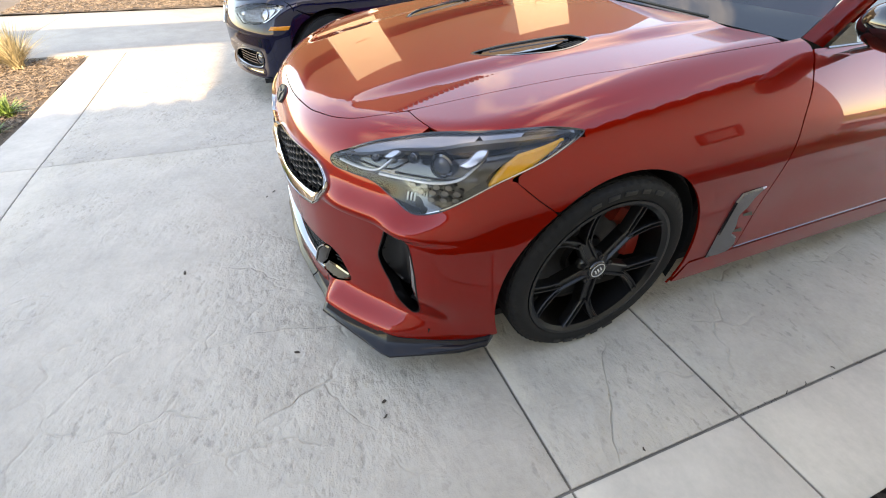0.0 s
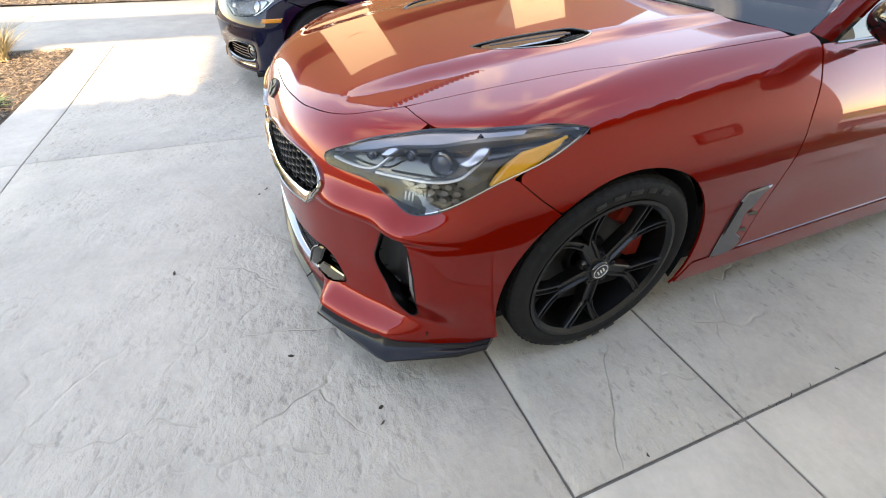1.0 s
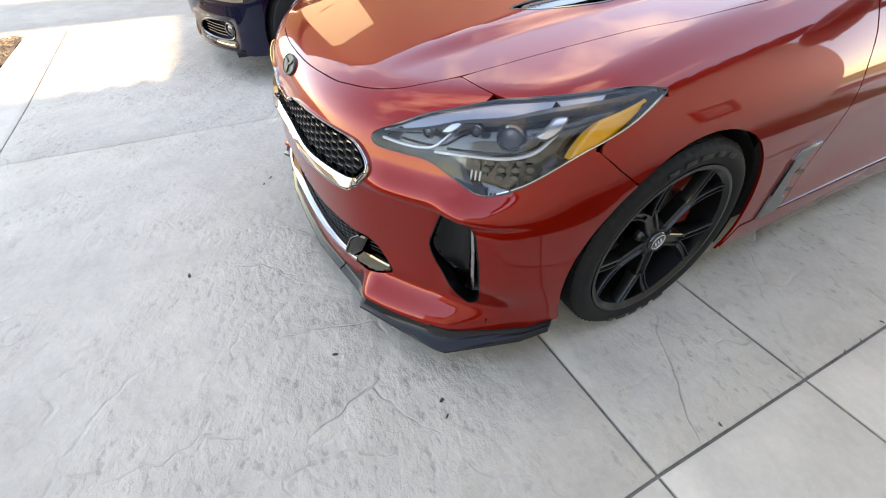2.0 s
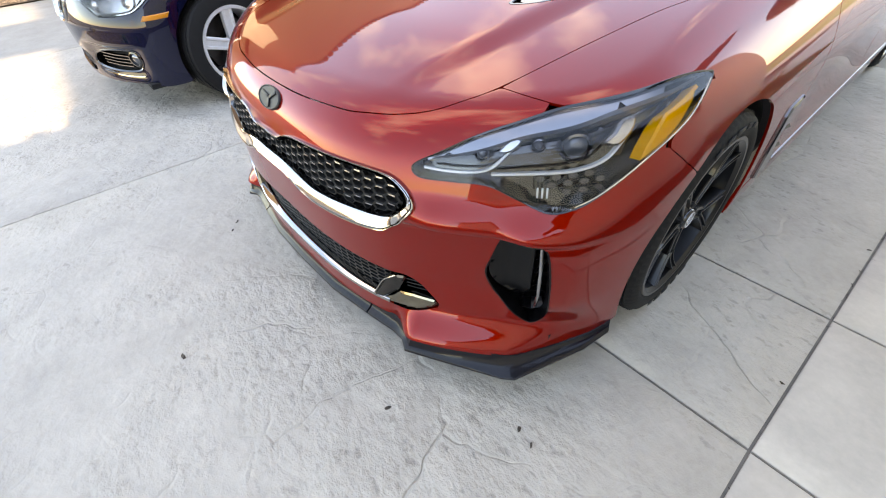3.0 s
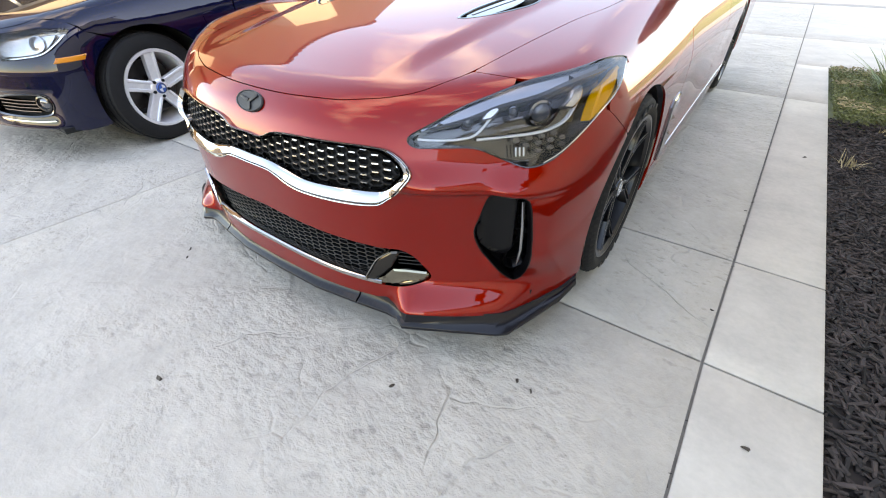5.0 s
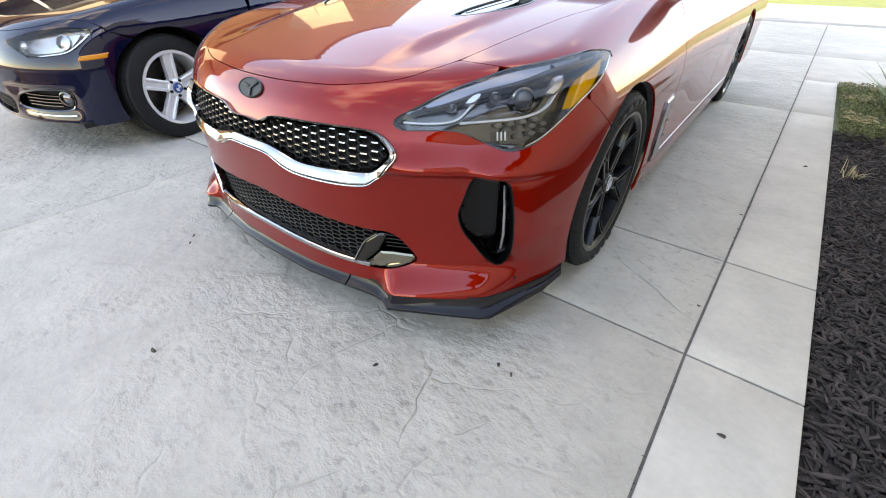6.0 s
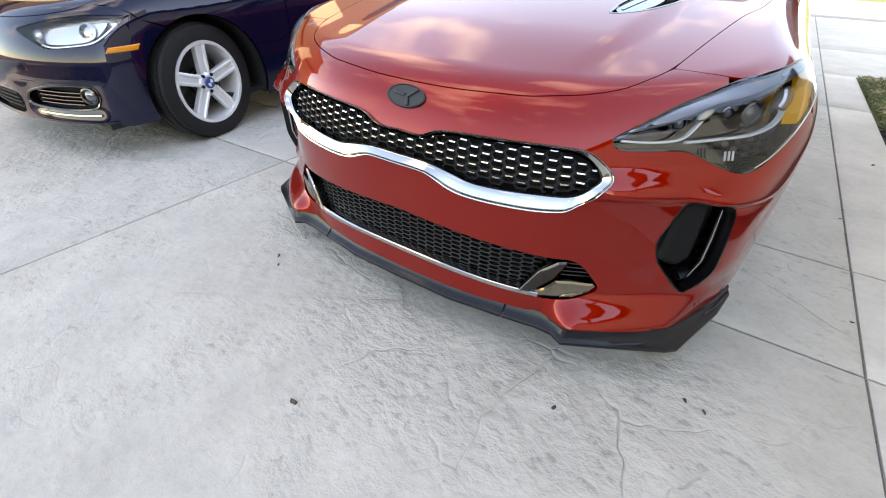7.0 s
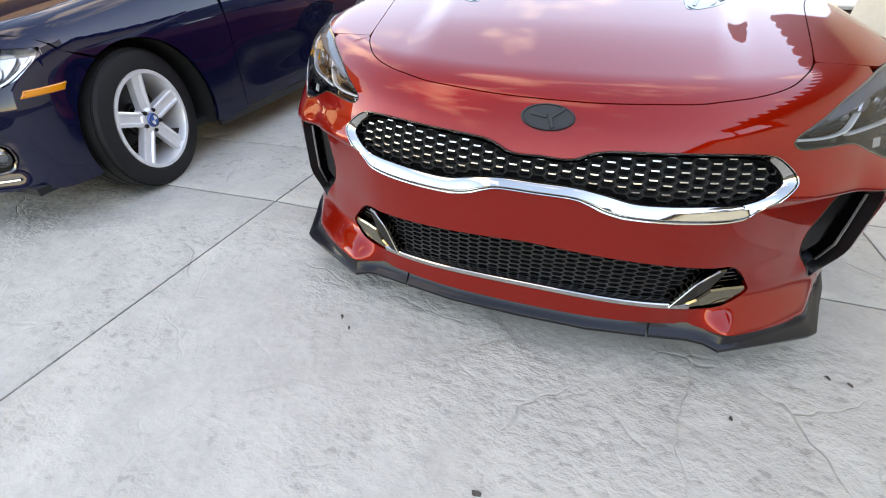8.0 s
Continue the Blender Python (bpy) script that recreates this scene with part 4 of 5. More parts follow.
            disc("led_dot", m, [(-.02, .0115), (.001, .0112), (.004, .0095), (.004, .002)], LED_DARK, lamp, "", 10, 0.66)
    m = on_shell(S, nose_map, RAD * radians(48.6), .641, sgn, 0.012)
    for k in range(3):
        bm = bmesh.new()
        box_bm(bm, -.012 + .010 * k, 0, 0, .004, .022, .004, m, .001)
        part("indicator_bar", bm, LAMP_LIGHT, lamp)
    AMB = dense(nose([(59.6, .686), (60.6, .715), (62.3, .748), (63.6, .764), (70.8, .786), (69.5, .768), (66.0, .737), (62.5, .705)]), 4)
    raised("side_marker", S, AMB, None, 0.004, 0.008, AMBER, lamp, "amber side reflector", sgn, depth=0.03, base=-0.012)
# emblem: an oval badge with a plain raised mark
m = on_shell(S, nose_map, 0.0, .6935, 1, 0.0)
disc("emblem", m, [(-.004, .062), (.004, .062), (.0065, .059), (.0065, .056), (.0045, .054), (.0045, .001)], BLACK, red_car, "dark oval badge", 48, 0.50)
bm = bmesh.new()
for a, cx, cy, ln in ((-8, -.020, .004, .040), (38, .020, .010, .036), (-68, .010, -.011, .028)):
    box_bm(bm, 0, 0, .006, ln, .009, .005, m @ pose(cx, cy, 0, 0, 0, a), .0012)
part("emblem_mark", bm, BLACK, red_car, "plain raised strokes")
# front lip
LIP = [(0, -.018, .119), (.2, -.014, .119), (.36, .010, .118), (.366, .011, .118), (.47, .030, .116), (.512, .032, .114), (.548, .014, .112),
       (.68, .085, .112), (.80, .150, .113), (.826, .172, .114), (.868, .290, .120), (.900, .375, .130), (.918, .462, .146)]
INN = [(0, .014, .156), (.2, .019, .158), (.36, .047, .157), (.366, .048, .157), (.47, .070, .159), (.515, .062, .168), (.556, .052, .171),
       (.66, .108, .169), (.76, .192, .162), (.785, .228, .156), (.842, .345, .148), (.884, .428, .158), (.905, .482, .175)]


def lip_piece(name, idx, signs, label):
    """A length of the splitter blade: thin edge, hollow upper face, upright root against the bumper."""
    bm = bmesh.new()
    rows = []
    for i, sg in zip(idx, signs):
        (x, y, zb), (xi, yi, top) = LIP[i], INN[i]
        mid = lambda t, z: (sg * (x + (xi - x) * t), y + (yi - y) * t, z)
        rows.append([bm.verts.new(v) for v in (mid(1.6, zb + .006), mid(.05, zb), mid(0, zb + .003), mid(0, zb + .010), mid(.06, zb + .013), mid(.38, zb + .020),
                                               mid(.58, zb + .72 * (top - zb)), mid(.74, top + .003), mid(1.6, top + .014))])
    for a, b in zip(rows, rows[1:]):
        for j in range(8):
            bm.faces.new((a[j], a[j + 1], b[j + 1], b[j]))
    bm.faces.new(rows[0][::-1])
    bm.faces.new(rows[-1])
    return part(name, bm, CARBON, red_car, label)


lip_piece("front_lip", [2, 1, 0, 1, 2], [-1, -1, 1, 1, 1], "middle blade of the glossy carbon-look lip")
for sgn in (1, -1):
    lip_piece("lip_corner", list(range(3, 13)), [sgn] * 10, "corner blade of the glossy carbon-look lip")
# hood vents
for sgn in (1, -1):
    panel("vent_tray", S, top_map, shrink(VENT, -.003), [], 0.02, GLOSS_BLACK, red_car, rim=0, sink=0.022, sign=sgn)
    wall_between("vent_wall", S, VENT, 0.001, 0.024, GLOSS_BLACK, red_car, sgn, top_map)
    strip("vent_trim", S, np.concatenate([shrink(VENT, .004), shrink(VENT, .004)[:1]]), 0.010, 0.001, 0.012, GLOSS_BLACK, red_car, "gloss black vent frame", sgn, top_map)
    COVER_LINE = spline([(.341, .672), (.324, .73), (.340, .83), (.374, .935), (.402, .945), (.432, .89), (.424, .79), (.386, .70)], 4)
    panel("vent_cover", S, top_map, COVER_LINE, [], 0.012, GLOSS_BLACK, red_car, "gloss black vent plate", rim=0.006, sink=0.004, sign=sgn)
    strip("vent_vane", S, spline([(.345, .70), (.375, .82), (.41, .95)], 6, False), 0.012, -0.002, 0.015, GLOSS_BLACK, red_car, "", sgn, top_map)
    for k in range(7):
        y = .90 + .013 * k
        strip("vent_slat", S, np.array([(.405 + .004 * k, y), (.452 + .001 * k, y + .008)]), 0.004, -0.008, 0.012, BLACK, red_car, "", sgn, top_map)
    # gill behind the front wheel
    gill = new("fender_gill")
    gill.parent = red_car
    gill["label"] = "polished chrome fender gill"
    gl = to_side(np.array([(.92, y, z) for y, z in ((1.462, .522), (1.405, .520), (1.352, .516), (1.338, .486), (1.335, .427), (1.331, .357), (1.331, .256), (1.385, .252), (1.432, .256), (1.458, .280), (1.447, .318), (1.405, .345), (1.412, .375), (1.398, .408), (1.392, .425), (1.418, .450), (1.428, .482))]))
    raised("gill_plate", S, dense(gl, 3), None, 0.006, 0.011, DARK_CHROME, gill, "", sgn, 0.006, 0.002, mapping=side_map)
    for y, z in ((1.448, .418), (1.438, .352)):
        bm = bmesh.new()
        v = [bm.verts.new((sgn * x, yy, zz)) for x, yy, zz in ((.929, y - .03, z - .004), (.937, y + .006, z - .003), (.930, y + .006, z + .008), (.926, y - .028, z + .003), (.924, y + .008, z - .008))]
        for t in ((0, 1, 2), (0, 2, 3), (0, 4, 1), (1, 4, 2)):
            bm.faces.new([v[i] for i in t])
        part("gill_fin", bm, GLOSS_BLACK, gill)
    strip("sill_chrome", S, to_side(np.array([(.92, y, z) for y, z in ((1.47, .2625), (2.0, .2635), (2.6, .2635), (3.34, .2645))])), 0.0045, 0.002, 0.012, DARK_CHROME, red_car, "thin chrome line over the sill", sgn, side_map)
    # glass, pillars and roof
    part("side_window", patch4((sgn * .798, 1.64, .906), (sgn * .80, 3.55, .985), (sgn * .665, 2.34, 1.315), (sgn * .60, 3.25, 1.31), 10, (sgn * .02, 0, 0)), WINDSHIELD, red_car, "tinted side glass")
    bm = patch4((sgn * .757, 1.558, .930), (sgn * .62, 2.28, 1.335), (sgn * .799, 1.608, .908), (sgn * .672, 2.34, 1.318), 8, (sgn * .008, -.004, .008))
    bmesh.ops.solidify(bm, geom=bm.faces[:], thickness=.02)
    part("front_pillar", bm, RED, red_car)
    strip("belt_trim", S, to_side(np.array([(.80, y, z) for y, z in ((1.63, .903), (2.2, .908), (2.9, .912), (3.5, .912))])), 0.007, 0.004, 0.02, DARK_CHROME, red_car, "dark chrome window line", sgn, side_map)
    # mirror
    mir = new("door_mirror")
    mir.parent = red_car
    mir["label"] = "gloss black door mirror"
    bm = bmesh.new()
    bmesh.ops.create_icosphere(bm, subdivisions=4, radius=1, matrix=pose(sgn * .945, 1.665, .985, 0, 0, -4 * sgn) @ Matrix.Diagonal((.120, .075, .068, 1)))
    for v in bm.verts:
        if v.co.y > 1.71:
            v.co.y = 1.71 + (v.co.y - 1.71) * .15
    part("mirror_cap", bm, GLOSS_BLACK, mir)
    bm = patch4((sgn * .815, 1.64, .886), (sgn * .825, 1.73, .884), (sgn * .90, 1.635, .928), (sgn * .91, 1.71, .928), 6, (0, 0, .008))
    bmesh.ops.solidify(bm, geom=bm.faces[:], thickness=.03)
    part("mirror_arm", bm, GLOSS_BLACK, mir)
    bm = bmesh.new()
    box_bm(bm, sgn * .945, 1.720, .985, .185, .004, .100, None, .001)
    part("mirror_glass", bm, CHROME, mir, "mirror glass")
bm = patch4((-.757, 1.54, .918), (.757, 1.54, .918), (-.62, 2.28, 1.335), (.62, 2.28, 1.335), 16, (0, -.055, .03))
part("windshield", bm, WINDSHIELD, red_car, "dark tinted windshield")
bm = patch4((-.60, 2.29, 1.335), (.60, 2.29, 1.335), (-.58, 3.30, 1.335), (.58, 3.30, 1.335), 10, (0, 0, .03))
part("roof", bm, RED, red_car)
bm = patch4((-.58, 3.30, 1.335), (.58, 3.30, 1.335), (-.66, 4.45, 1.02), (.66, 4.45, 1.02), 10, (0, .02, .05))
part("rear_window", bm, TINT, red_car, "tinted rear glass")
bm = patch4((-.88, 4.72, .35), (.88, 4.72, .35), (-.80, 4.72, .95), (.80, 4.72, .95), 8, (0, .10, 0))
part("tail", bm, RED, red_car)
bm = patch4((-.75, 1.40, .905), (.75, 1.48, .905), (-.75, 1.62, .90), (.75, 1.62, .90), 6)
part("cowl", bm, BLACK, red_car, "black plastic cowl under the windshield")
bm = bmesh.new()
box_bm(bm, 0, 1.86, .86, 1.45, .50, .12, None, .04)
part("dashboard", bm, BLACK, red_car)
bm = bmesh.new()
box_bm(bm, 0, 2.45, .185, 1.66, 4.3, .03)
box_bm(bm, 0, 1.35, .5, 1.6, .03, .7)
part("underbody", bm, MATT_BLACK, red_car)
for x0, x1, y0 in ((.42, -.02, 1.43), (-.15, -.60, 1.45)):
    wiper = new("wiper")
    wiper.parent = red_car
    bm = bmesh.new()
    a, b = Vector((x0 + .07, 1.462, .948)), Vector((x1, 1.435, .962))
    mid = (a + b) / 2
    box_bm(bm, 0, 0, 0, (a - b).length, .008, .010, Matrix.Translation(mid) @ (b - a).to_track_quat("X", "Z").to_matrix().to_4x4(), .004)
    part("wiper_arm", bm, BLACK, wiper)
for sgn in (1, -1):
    for yc in (.854, 3.735):
        cal = bmesh.new()
        rings = []
        for k in range(9):
            a = radians(-8 + 76 * k / 8)
            rings.append([cal.verts.new((sgn * x, yc + r * math.cos(a), .322 + r * math.sin(a))) for x, r in ((.835, .150), (.845, .16), (.845, .205), (.83, .215), (.75, .215), (.75, .150))])
        for p, q in zip(rings, rings[1:]):
            for j in range(6):
                cal.faces.new((p[j], p[(j + 1) % 6], q[(j + 1) % 6], q[j]))
        cal.faces.new(rings[0])
        cal.faces.new(rings[-1][::-1])
        part("brake_caliper", cal, CALIPER, red_car, "red brake caliper")


# ---- the navy car ----
navy_car = empty("navy_sedan", "glossy dark navy sedan with silver five-spoke wheels beside the red car", "car", pose(-2.795, -0.18, -0.02))
N = navy_shell
B_HL = dense(nose([(27.7, .655), (33, .676), (40, .702), (50, .722), (59.8, .716), (57, .668), (53.5, .622), (50.3, .597), (44, .580), (37, .574), (33.5, .604), (30, .632)]), 5)
B_FOG = spline(nose([(21.5, .345), (27, .378), (34.7, .397), (44, .396), (46, .36), (45.3, .313), (42.3, .277), (32, .270), (21.2, .285)]), 5)
B_MID = mirror_half(spline(nose([(0, .35), (10, .348), (17, .335), (17, .26), (14, .225), (0, .222)]), 4, False))
B_KID = spline(nose([(1.6, .625), (6, .634), (11, .640), (14.4, .636), (14.6, .58), (12.2, .525), (7, .512), (2.2, .518)]), 5)
B_ARCH = (0.785, 0.315, 0.372)


def b_arch(a0, a1, n=22):
    return np.array([(.88, B_ARCH[0] - B_ARCH[2] * math.cos(radians(a)), B_ARCH[1] + B_ARCH[2] * math.sin(radians(a))) for a in np.linspace(a0, a1, n + 1)])


b_seam = spline([(0, .085), (.2, .092), (.36, .115), (.50, .165), (.62, .235), (.72, .33), (.758, .47), (.775, .85), (.76, 1.32)], 5, False)
b_ahead = b_seam[b_seam[:, 1] < 0.36]
b_tan = np.gradient(b_ahead, axis=0)
b_tan /= np.linalg.norm(b_tan, axis=1, keepdims=True)
b_ahead = (b_ahead + 0.003 * np.stack([b_tan[:, 1], -b_tan[:, 0]], 1))[::-1]
b_ahead[-1, 0] = 0.0
b_edge = to_nose(top_map(N, b_ahead))
b_top = np.concatenate([nose([(62.5, .695), (60.9, .722), (58.0, .751)]), b_edge])
b_half = np.concatenate([nose([(0, .20), (20, .205), (44, .205), (52, .190)]), to_nose(b_arch(-18, 62)), b_top])
b_mirrored = lambda p: p * (-1, 1)
panel("front_bumper", N, nose_map, mirror_half(b_half), [B_HL, b_mirrored(B_HL), B_FOG, b_mirrored(B_FOG), B_MID, B_KID, b_mirrored(B_KID)], 0.016, NAVY, navy_car)
B_HOOD = mirror_half(np.concatenate([b_seam, spline([(.76, 1.32), (.4, 1.27), (0, 1.26)], 5, False)[1:]]))
panel("hood", N, top_map, B_HOOD, [], 0.03, NAVY, navy_car)
b3 = top_map(N, b_seam[b_seam[:, 1] >= 0.44] + (.004, 0))
b_f = np.array(list(nose_map(N, nose([(63, .692), (61.4, .724), (58.6, .754)]))) + list(b3) + [(.84, 1.40, .84), (.885, 1.405, .70), (.895, 1.40, .45), (.89, 1.39, .20), (.88, 1.17, .19)] + list(b_arch(196, 63)))
for sgn in (1, -1):
    panel("front_fender", N, side_map, to_side(b_f), [], 0.02, NAVY, navy_car, sign=sgn)
    bz = lambda pts: to_side(np.array([(.88, y, z) if z < .75 else (.84, y, z) for y, z in pts]))
    panel("front_door", N, side_map, bz([(1.406, .45), (1.396, .215), (2.42, .215), (2.46, .60), (2.42, .90), (1.45, .90), (1.412, .70)]), [], 0.03, NAVY, navy_car, sign=sgn)
    panel("rear_door", N, side_map, bz([(2.426, .215), (3.15, .215), (3.22, .42), (3.40, .66), (3.42, .90), (2.426, .90), (2.466, .60)]), [], 0.03, NAVY, navy_car, sign=sgn)
    ra = [(3.586 - .37 * math.cos(radians(a)), .315 + .37 * math.sin(radians(a))) for a in range(10, 191, 10)]
    panel("quarter_panel", N, side_map, bz([(3.156, .215)] + ra + [(4.4, .24), (4.55, .6), (4.55, .90), (3.426, .90), (3.406, .66), (3.226, .42)]), [], 0.03, NAVY, navy_car, sign=sgn)
    panel("sill", N, side_map, bz([(1.165, .205), (1.15, .165), (3.15, .165), (3.15, .205)]), [], 0.025, BLACK, navy_car, sign=sgn)
    for yc, nm, steer in ((.776, "front_wheel", 11), (3.586, "rear_wheel", 0)):
        wheel(nm, navy_car, (.866 * sgn, yc, .322), sgn, .326, .225, .228, SILVER, "twin", steer, -1)
        bm = bmesh.new()
        rings = []
        for k in range(33):
            a = radians(-20 + 220 * k / 32)
            rings.append([bm.verts.new((xx * sgn, yc + .01 - rr * math.cos(a), .315 + rr * math.sin(a))) for xx, rr in ((.872, .370), (.85, .385), (.58, .385), (.56, .05))])
        for p, q in zip(rings, rings[1:]):
            for j in range(3):
                bm.faces.new((p[j], p[j + 1], q[j + 1], q[j]))
        part("arch_liner", bm, MATT_BLACK, navy_car)
    lamp = new("headlamp")
    lamp.parent = navy_car
    lamp["label"] = "clear halogen headlamp with bright inner reflectors"
    panel("lens", N, nose_map, shrink(B_HL, .003), [], 0.016, PLAIN_LENS, lamp, "clear plastic lens", rim=0, sign=sgn).visible_shadow = False
    wall_between("housing_wall", N, shrink(B_HL, .001), 0.003, 0.06, DARK_CHROME, lamp, sgn)
    panel("housing", N, nose_map, B_HL, [], 0.02, LAMP_BRIGHT, lamp, rim=0, sink=0.06, sign=sgn)
    REFL = spline(nose([(35.5, .60), (37, .665), (43, .688), (50, .700), (55, .698), (52, .640), (48.5, .610), (41, .594)]), 4)
    raised("reflector", N, REFL, None, 0.012, 0.012, LAMP_BRIGHT, lamp, "bright curved reflector", sgn, depth=0.01, base=-0.045)
    strip("lamp_edge", N, spline(nose([(31.5, .634), (34.5, .606), (38, .584), (44, .590), (50, .606), (54.5, .650), (57.5, .690)]), 5, False), 0.010, -0.008, 0.015, CHROME, lamp, "chrome lamp edge", sgn)
    for a, z, r in ((48.8, .658, .036), (34.0, .640, .022)):
        m = on_shell(N, nose_map, RAD * radians(a), z, sgn, 0.036)
        disc("projector", m, [(0, r * 1.2), (.012, r * 1.15), (.012, r), (.02, r * .7), (.023, r * .1)], LAMP_BRIGHT, lamp)
    marker = dense(nose([(52.3, .556), (53.3, .582), (60.9, .590), (60.1, .563)]), 6)
    raised("side_marker", N, marker, None, 0.003, 0.008, ORANGE, navy_car, "orange side marker", sgn, depth=0.006)
    panel("fender_apron", N, top_map, np.array([(.722, .335), (.79, .390), (.838, .430), (.868, .470), (.872, .56), (.80, .60), (.767, .56), (.761, .47), (.745, .395)]), [], 0.008, NAVY, navy_car, rim=0, sink=0.0008, sign=sgn)
    # lower intake with fog lamp
    panel("intake_backing", N, nose_map, shrink(B_FOG, -.003), [], 0.03, MATT_BLACK, navy_car, rim=0, sink=0.05, sign=sgn)
    wall_between("intake_wall", N, B_FOG, 0.001, 0.05, GLOSS_BLACK, navy_car, sgn)
    raised("intake_frame", N, shrink(B_FOG, -.004), shrink(B_FOG, .007), 0.006, 0.008, GLOSS_BLACK, navy_car, "gloss black intake surround", sgn, depth=0.02)
    for k in range(4):
        strip("intake_slat", N, nose([(25, .300 + .020 * k), (33, .298 + .020 * k), (39.8, .297 + .020 * k)]), 0.007, -0.012, 0.02, DARK_CHROME, navy_car, "", sgn)
    m = on_shell(N, nose_map, RAD * radians(42.4), .343, sgn, 0.028)
    disc("fog_lamp_ring", m, [(0, .045), (.02, .044), (.022, .036), (.012, .034)], GLOSS_BLACK, navy_car)
    disc("fog_lamp", m, [(.008, .035), (.016, .028), (.020, .012), (.0205, .001)], LAMP_BODY, navy_car, "round clear fog lamp")
    strip("bumper_chrome", N, spline(nose([(24, .252), (33, .247), (40, .246), (44.5, .249)]), 4, False), 0.010, 0.008, 0.02, CHROME, navy_car, "short chrome blade under the intake", sgn)
    # kidney grille
    panel("grille_backing", N, nose_map, shrink(B_KID, -.003), [], 0.03, MATT_BLACK, navy_car, rim=0, sink=0.05, sign=sgn)
    raised("kidney_frame", N, shrink(B_KID, -.006), shrink(B_KID, .008), 0.012, 0.007, CHROME, navy_car, "chrome kidney surround", sgn, depth=0.03)
    for k in range(7):
        strip("grille_bar", N, nose([(3.2 + 1.6 * k, .53), (3.2 + 1.6 * k, .625)]), 0.006, -0.008, 0.03, BLACK, navy_car, "", sgn)
    part("side_window", patch4((sgn * .80, 1.55, .92), (sgn * .78, 3.45, .98), (sgn * .62, 2.20, 1.36), (sgn * .58, 3.25, 1.37), 8, (sgn * .02, 0, 0)), TINT, navy_car, "tinted side glass")
    bm = patch4((sgn * .72, 1.42, .94), (sgn * .58, 2.12, 1.38), (sgn * .81, 1.54, .915), (sgn * .63, 2.20, 1.365), 6, (sgn * .008, 0, .008))
    bmesh.ops.solidify(bm, geom=bm.faces[:], thickness=.02)
    part("front_pillar", bm, NAVY, navy_car)
    strip("door_handle", N, to_side(np.array([(.88, 2.22, .73), (.88, 2.36, .735)])), 0.03, 0.028, 0.02, NAVY, navy_car, "", sgn, side_map)
panel("intake_backing", N, nose_map, shrink(B_MID, -.003), [], 0.03, MATT_BLACK, navy_car, rim=0, sink=0.05)
wall_between("intake_wall", N, B_MID, 0.001, 0.05, GLOSS_BLACK, navy_car)
for k in range(4):
    strip("intake_slat", N, nose([(-14, .250 + .024 * k), (0, .248 + .024 * k), (14, .250 + .024 * k)]), 0.006, -0.012, 0.02, BLACK, navy_car)
part("windshield", patch4((-.71, 1.39, .94), (.71, 1.39, .94), (-.57, 2.10, 1.385), (.57, 2.10, 1.385), 12, (0, -.05, .03)), TINT, navy_car, "tinted windshield")
part("roof", patch4((-.60, 2.10, 1.385), (.60, 2.10, 1.385), (-.57, 3.25, 1.385), (.57, 3.25, 1.385), 8, (0, 0, .03)), NAVY, navy_car)
part("rear_window", patch4((-.57, 3.25, 1.385), (.57, 3.25, 1.385), (-.64, 4.0, 1.06), (.64, 4.0, 1.06), 8, (0, .02, .03)), TINT, navy_car, "tinted rear glass")
part("trunk_lid", patch4((-.70, 3.98, 1.05), (.70, 3.98, 1.05), (-.74, 4.5, 1.0), (.74, 4.5, 1.0), 8, (0, 0, .02)), NAVY, navy_car)
part("tail", patch4((-.85, 4.52, .3), (.85, 4.52, .3), (-.78, 4.5, 1.0), (.78, 4.5, 1.0), 6, (0, .08, 0)), NAVY, navy_car)
bm = bmesh.new()
box_bm(bm, 0, 2.3, .20, 1.6, 4.2, .03)
box_bm(bm, 0, 1.30, .5, 1.5, .03, .75)
part("underbody", bm, MATT_BLACK, navy_car)
part("cowl", patch4((-.74, 1.25, .915), (.74, 1.30, .915), (-.74, 1.50, .92), (.74, 1.50, .92), 5), BLACK, navy_car, "black plastic cowl")


# ---- buildings beside the drive ----
def walls(name, x0, x1, y0, y1, h, parent, material=STUCCO, label="cream stucco wall"):
    bm = bmesh.new()
    box_bm(bm, (x0 + x1) / 2, (y0 + y1) / 2, h / 2 - .05, x1 - x0, y1 - y0, h + .1)
    return part(name, bm, material, parent, label, smooth=False)


def hip_roof(parent, x0, x1, y0, y1, z, xr, zr, inset, material=TILE):
    """A tiled roof over the eaves' rectangle, with its ridge along y at xr."""
    bm = bmesh.new()
    lo = [bm.verts.new(v) for v in ((x0, y0, z), (x1, y0, z), (x1, y1, z), (x0, y1, z))]
    up = [bm.verts.new((v.co.x, v.co.y, z + .12)) for v in lo]
    r0, r1 = bm.verts.new((xr, y0 + inset, zr)), bm.verts.new((xr, y1 - inset, zr))
    bm.faces.new(lo[::-1])
    for k in range(4):
        bm.faces.new((lo[k], lo[(k + 1) % 4], up[(k + 1) % 4], up[k]))
    bm.faces.new((up[0], up[1], r0))
    bm.faces.new((up[2], up[3], r1))
    bm.faces.new((up[1], up[2], r1, r0))
    bm.faces.new((up[3], up[0], r0, r1))
    return part("roof", bm, material, parent, "brown tiled roof", smooth=False)


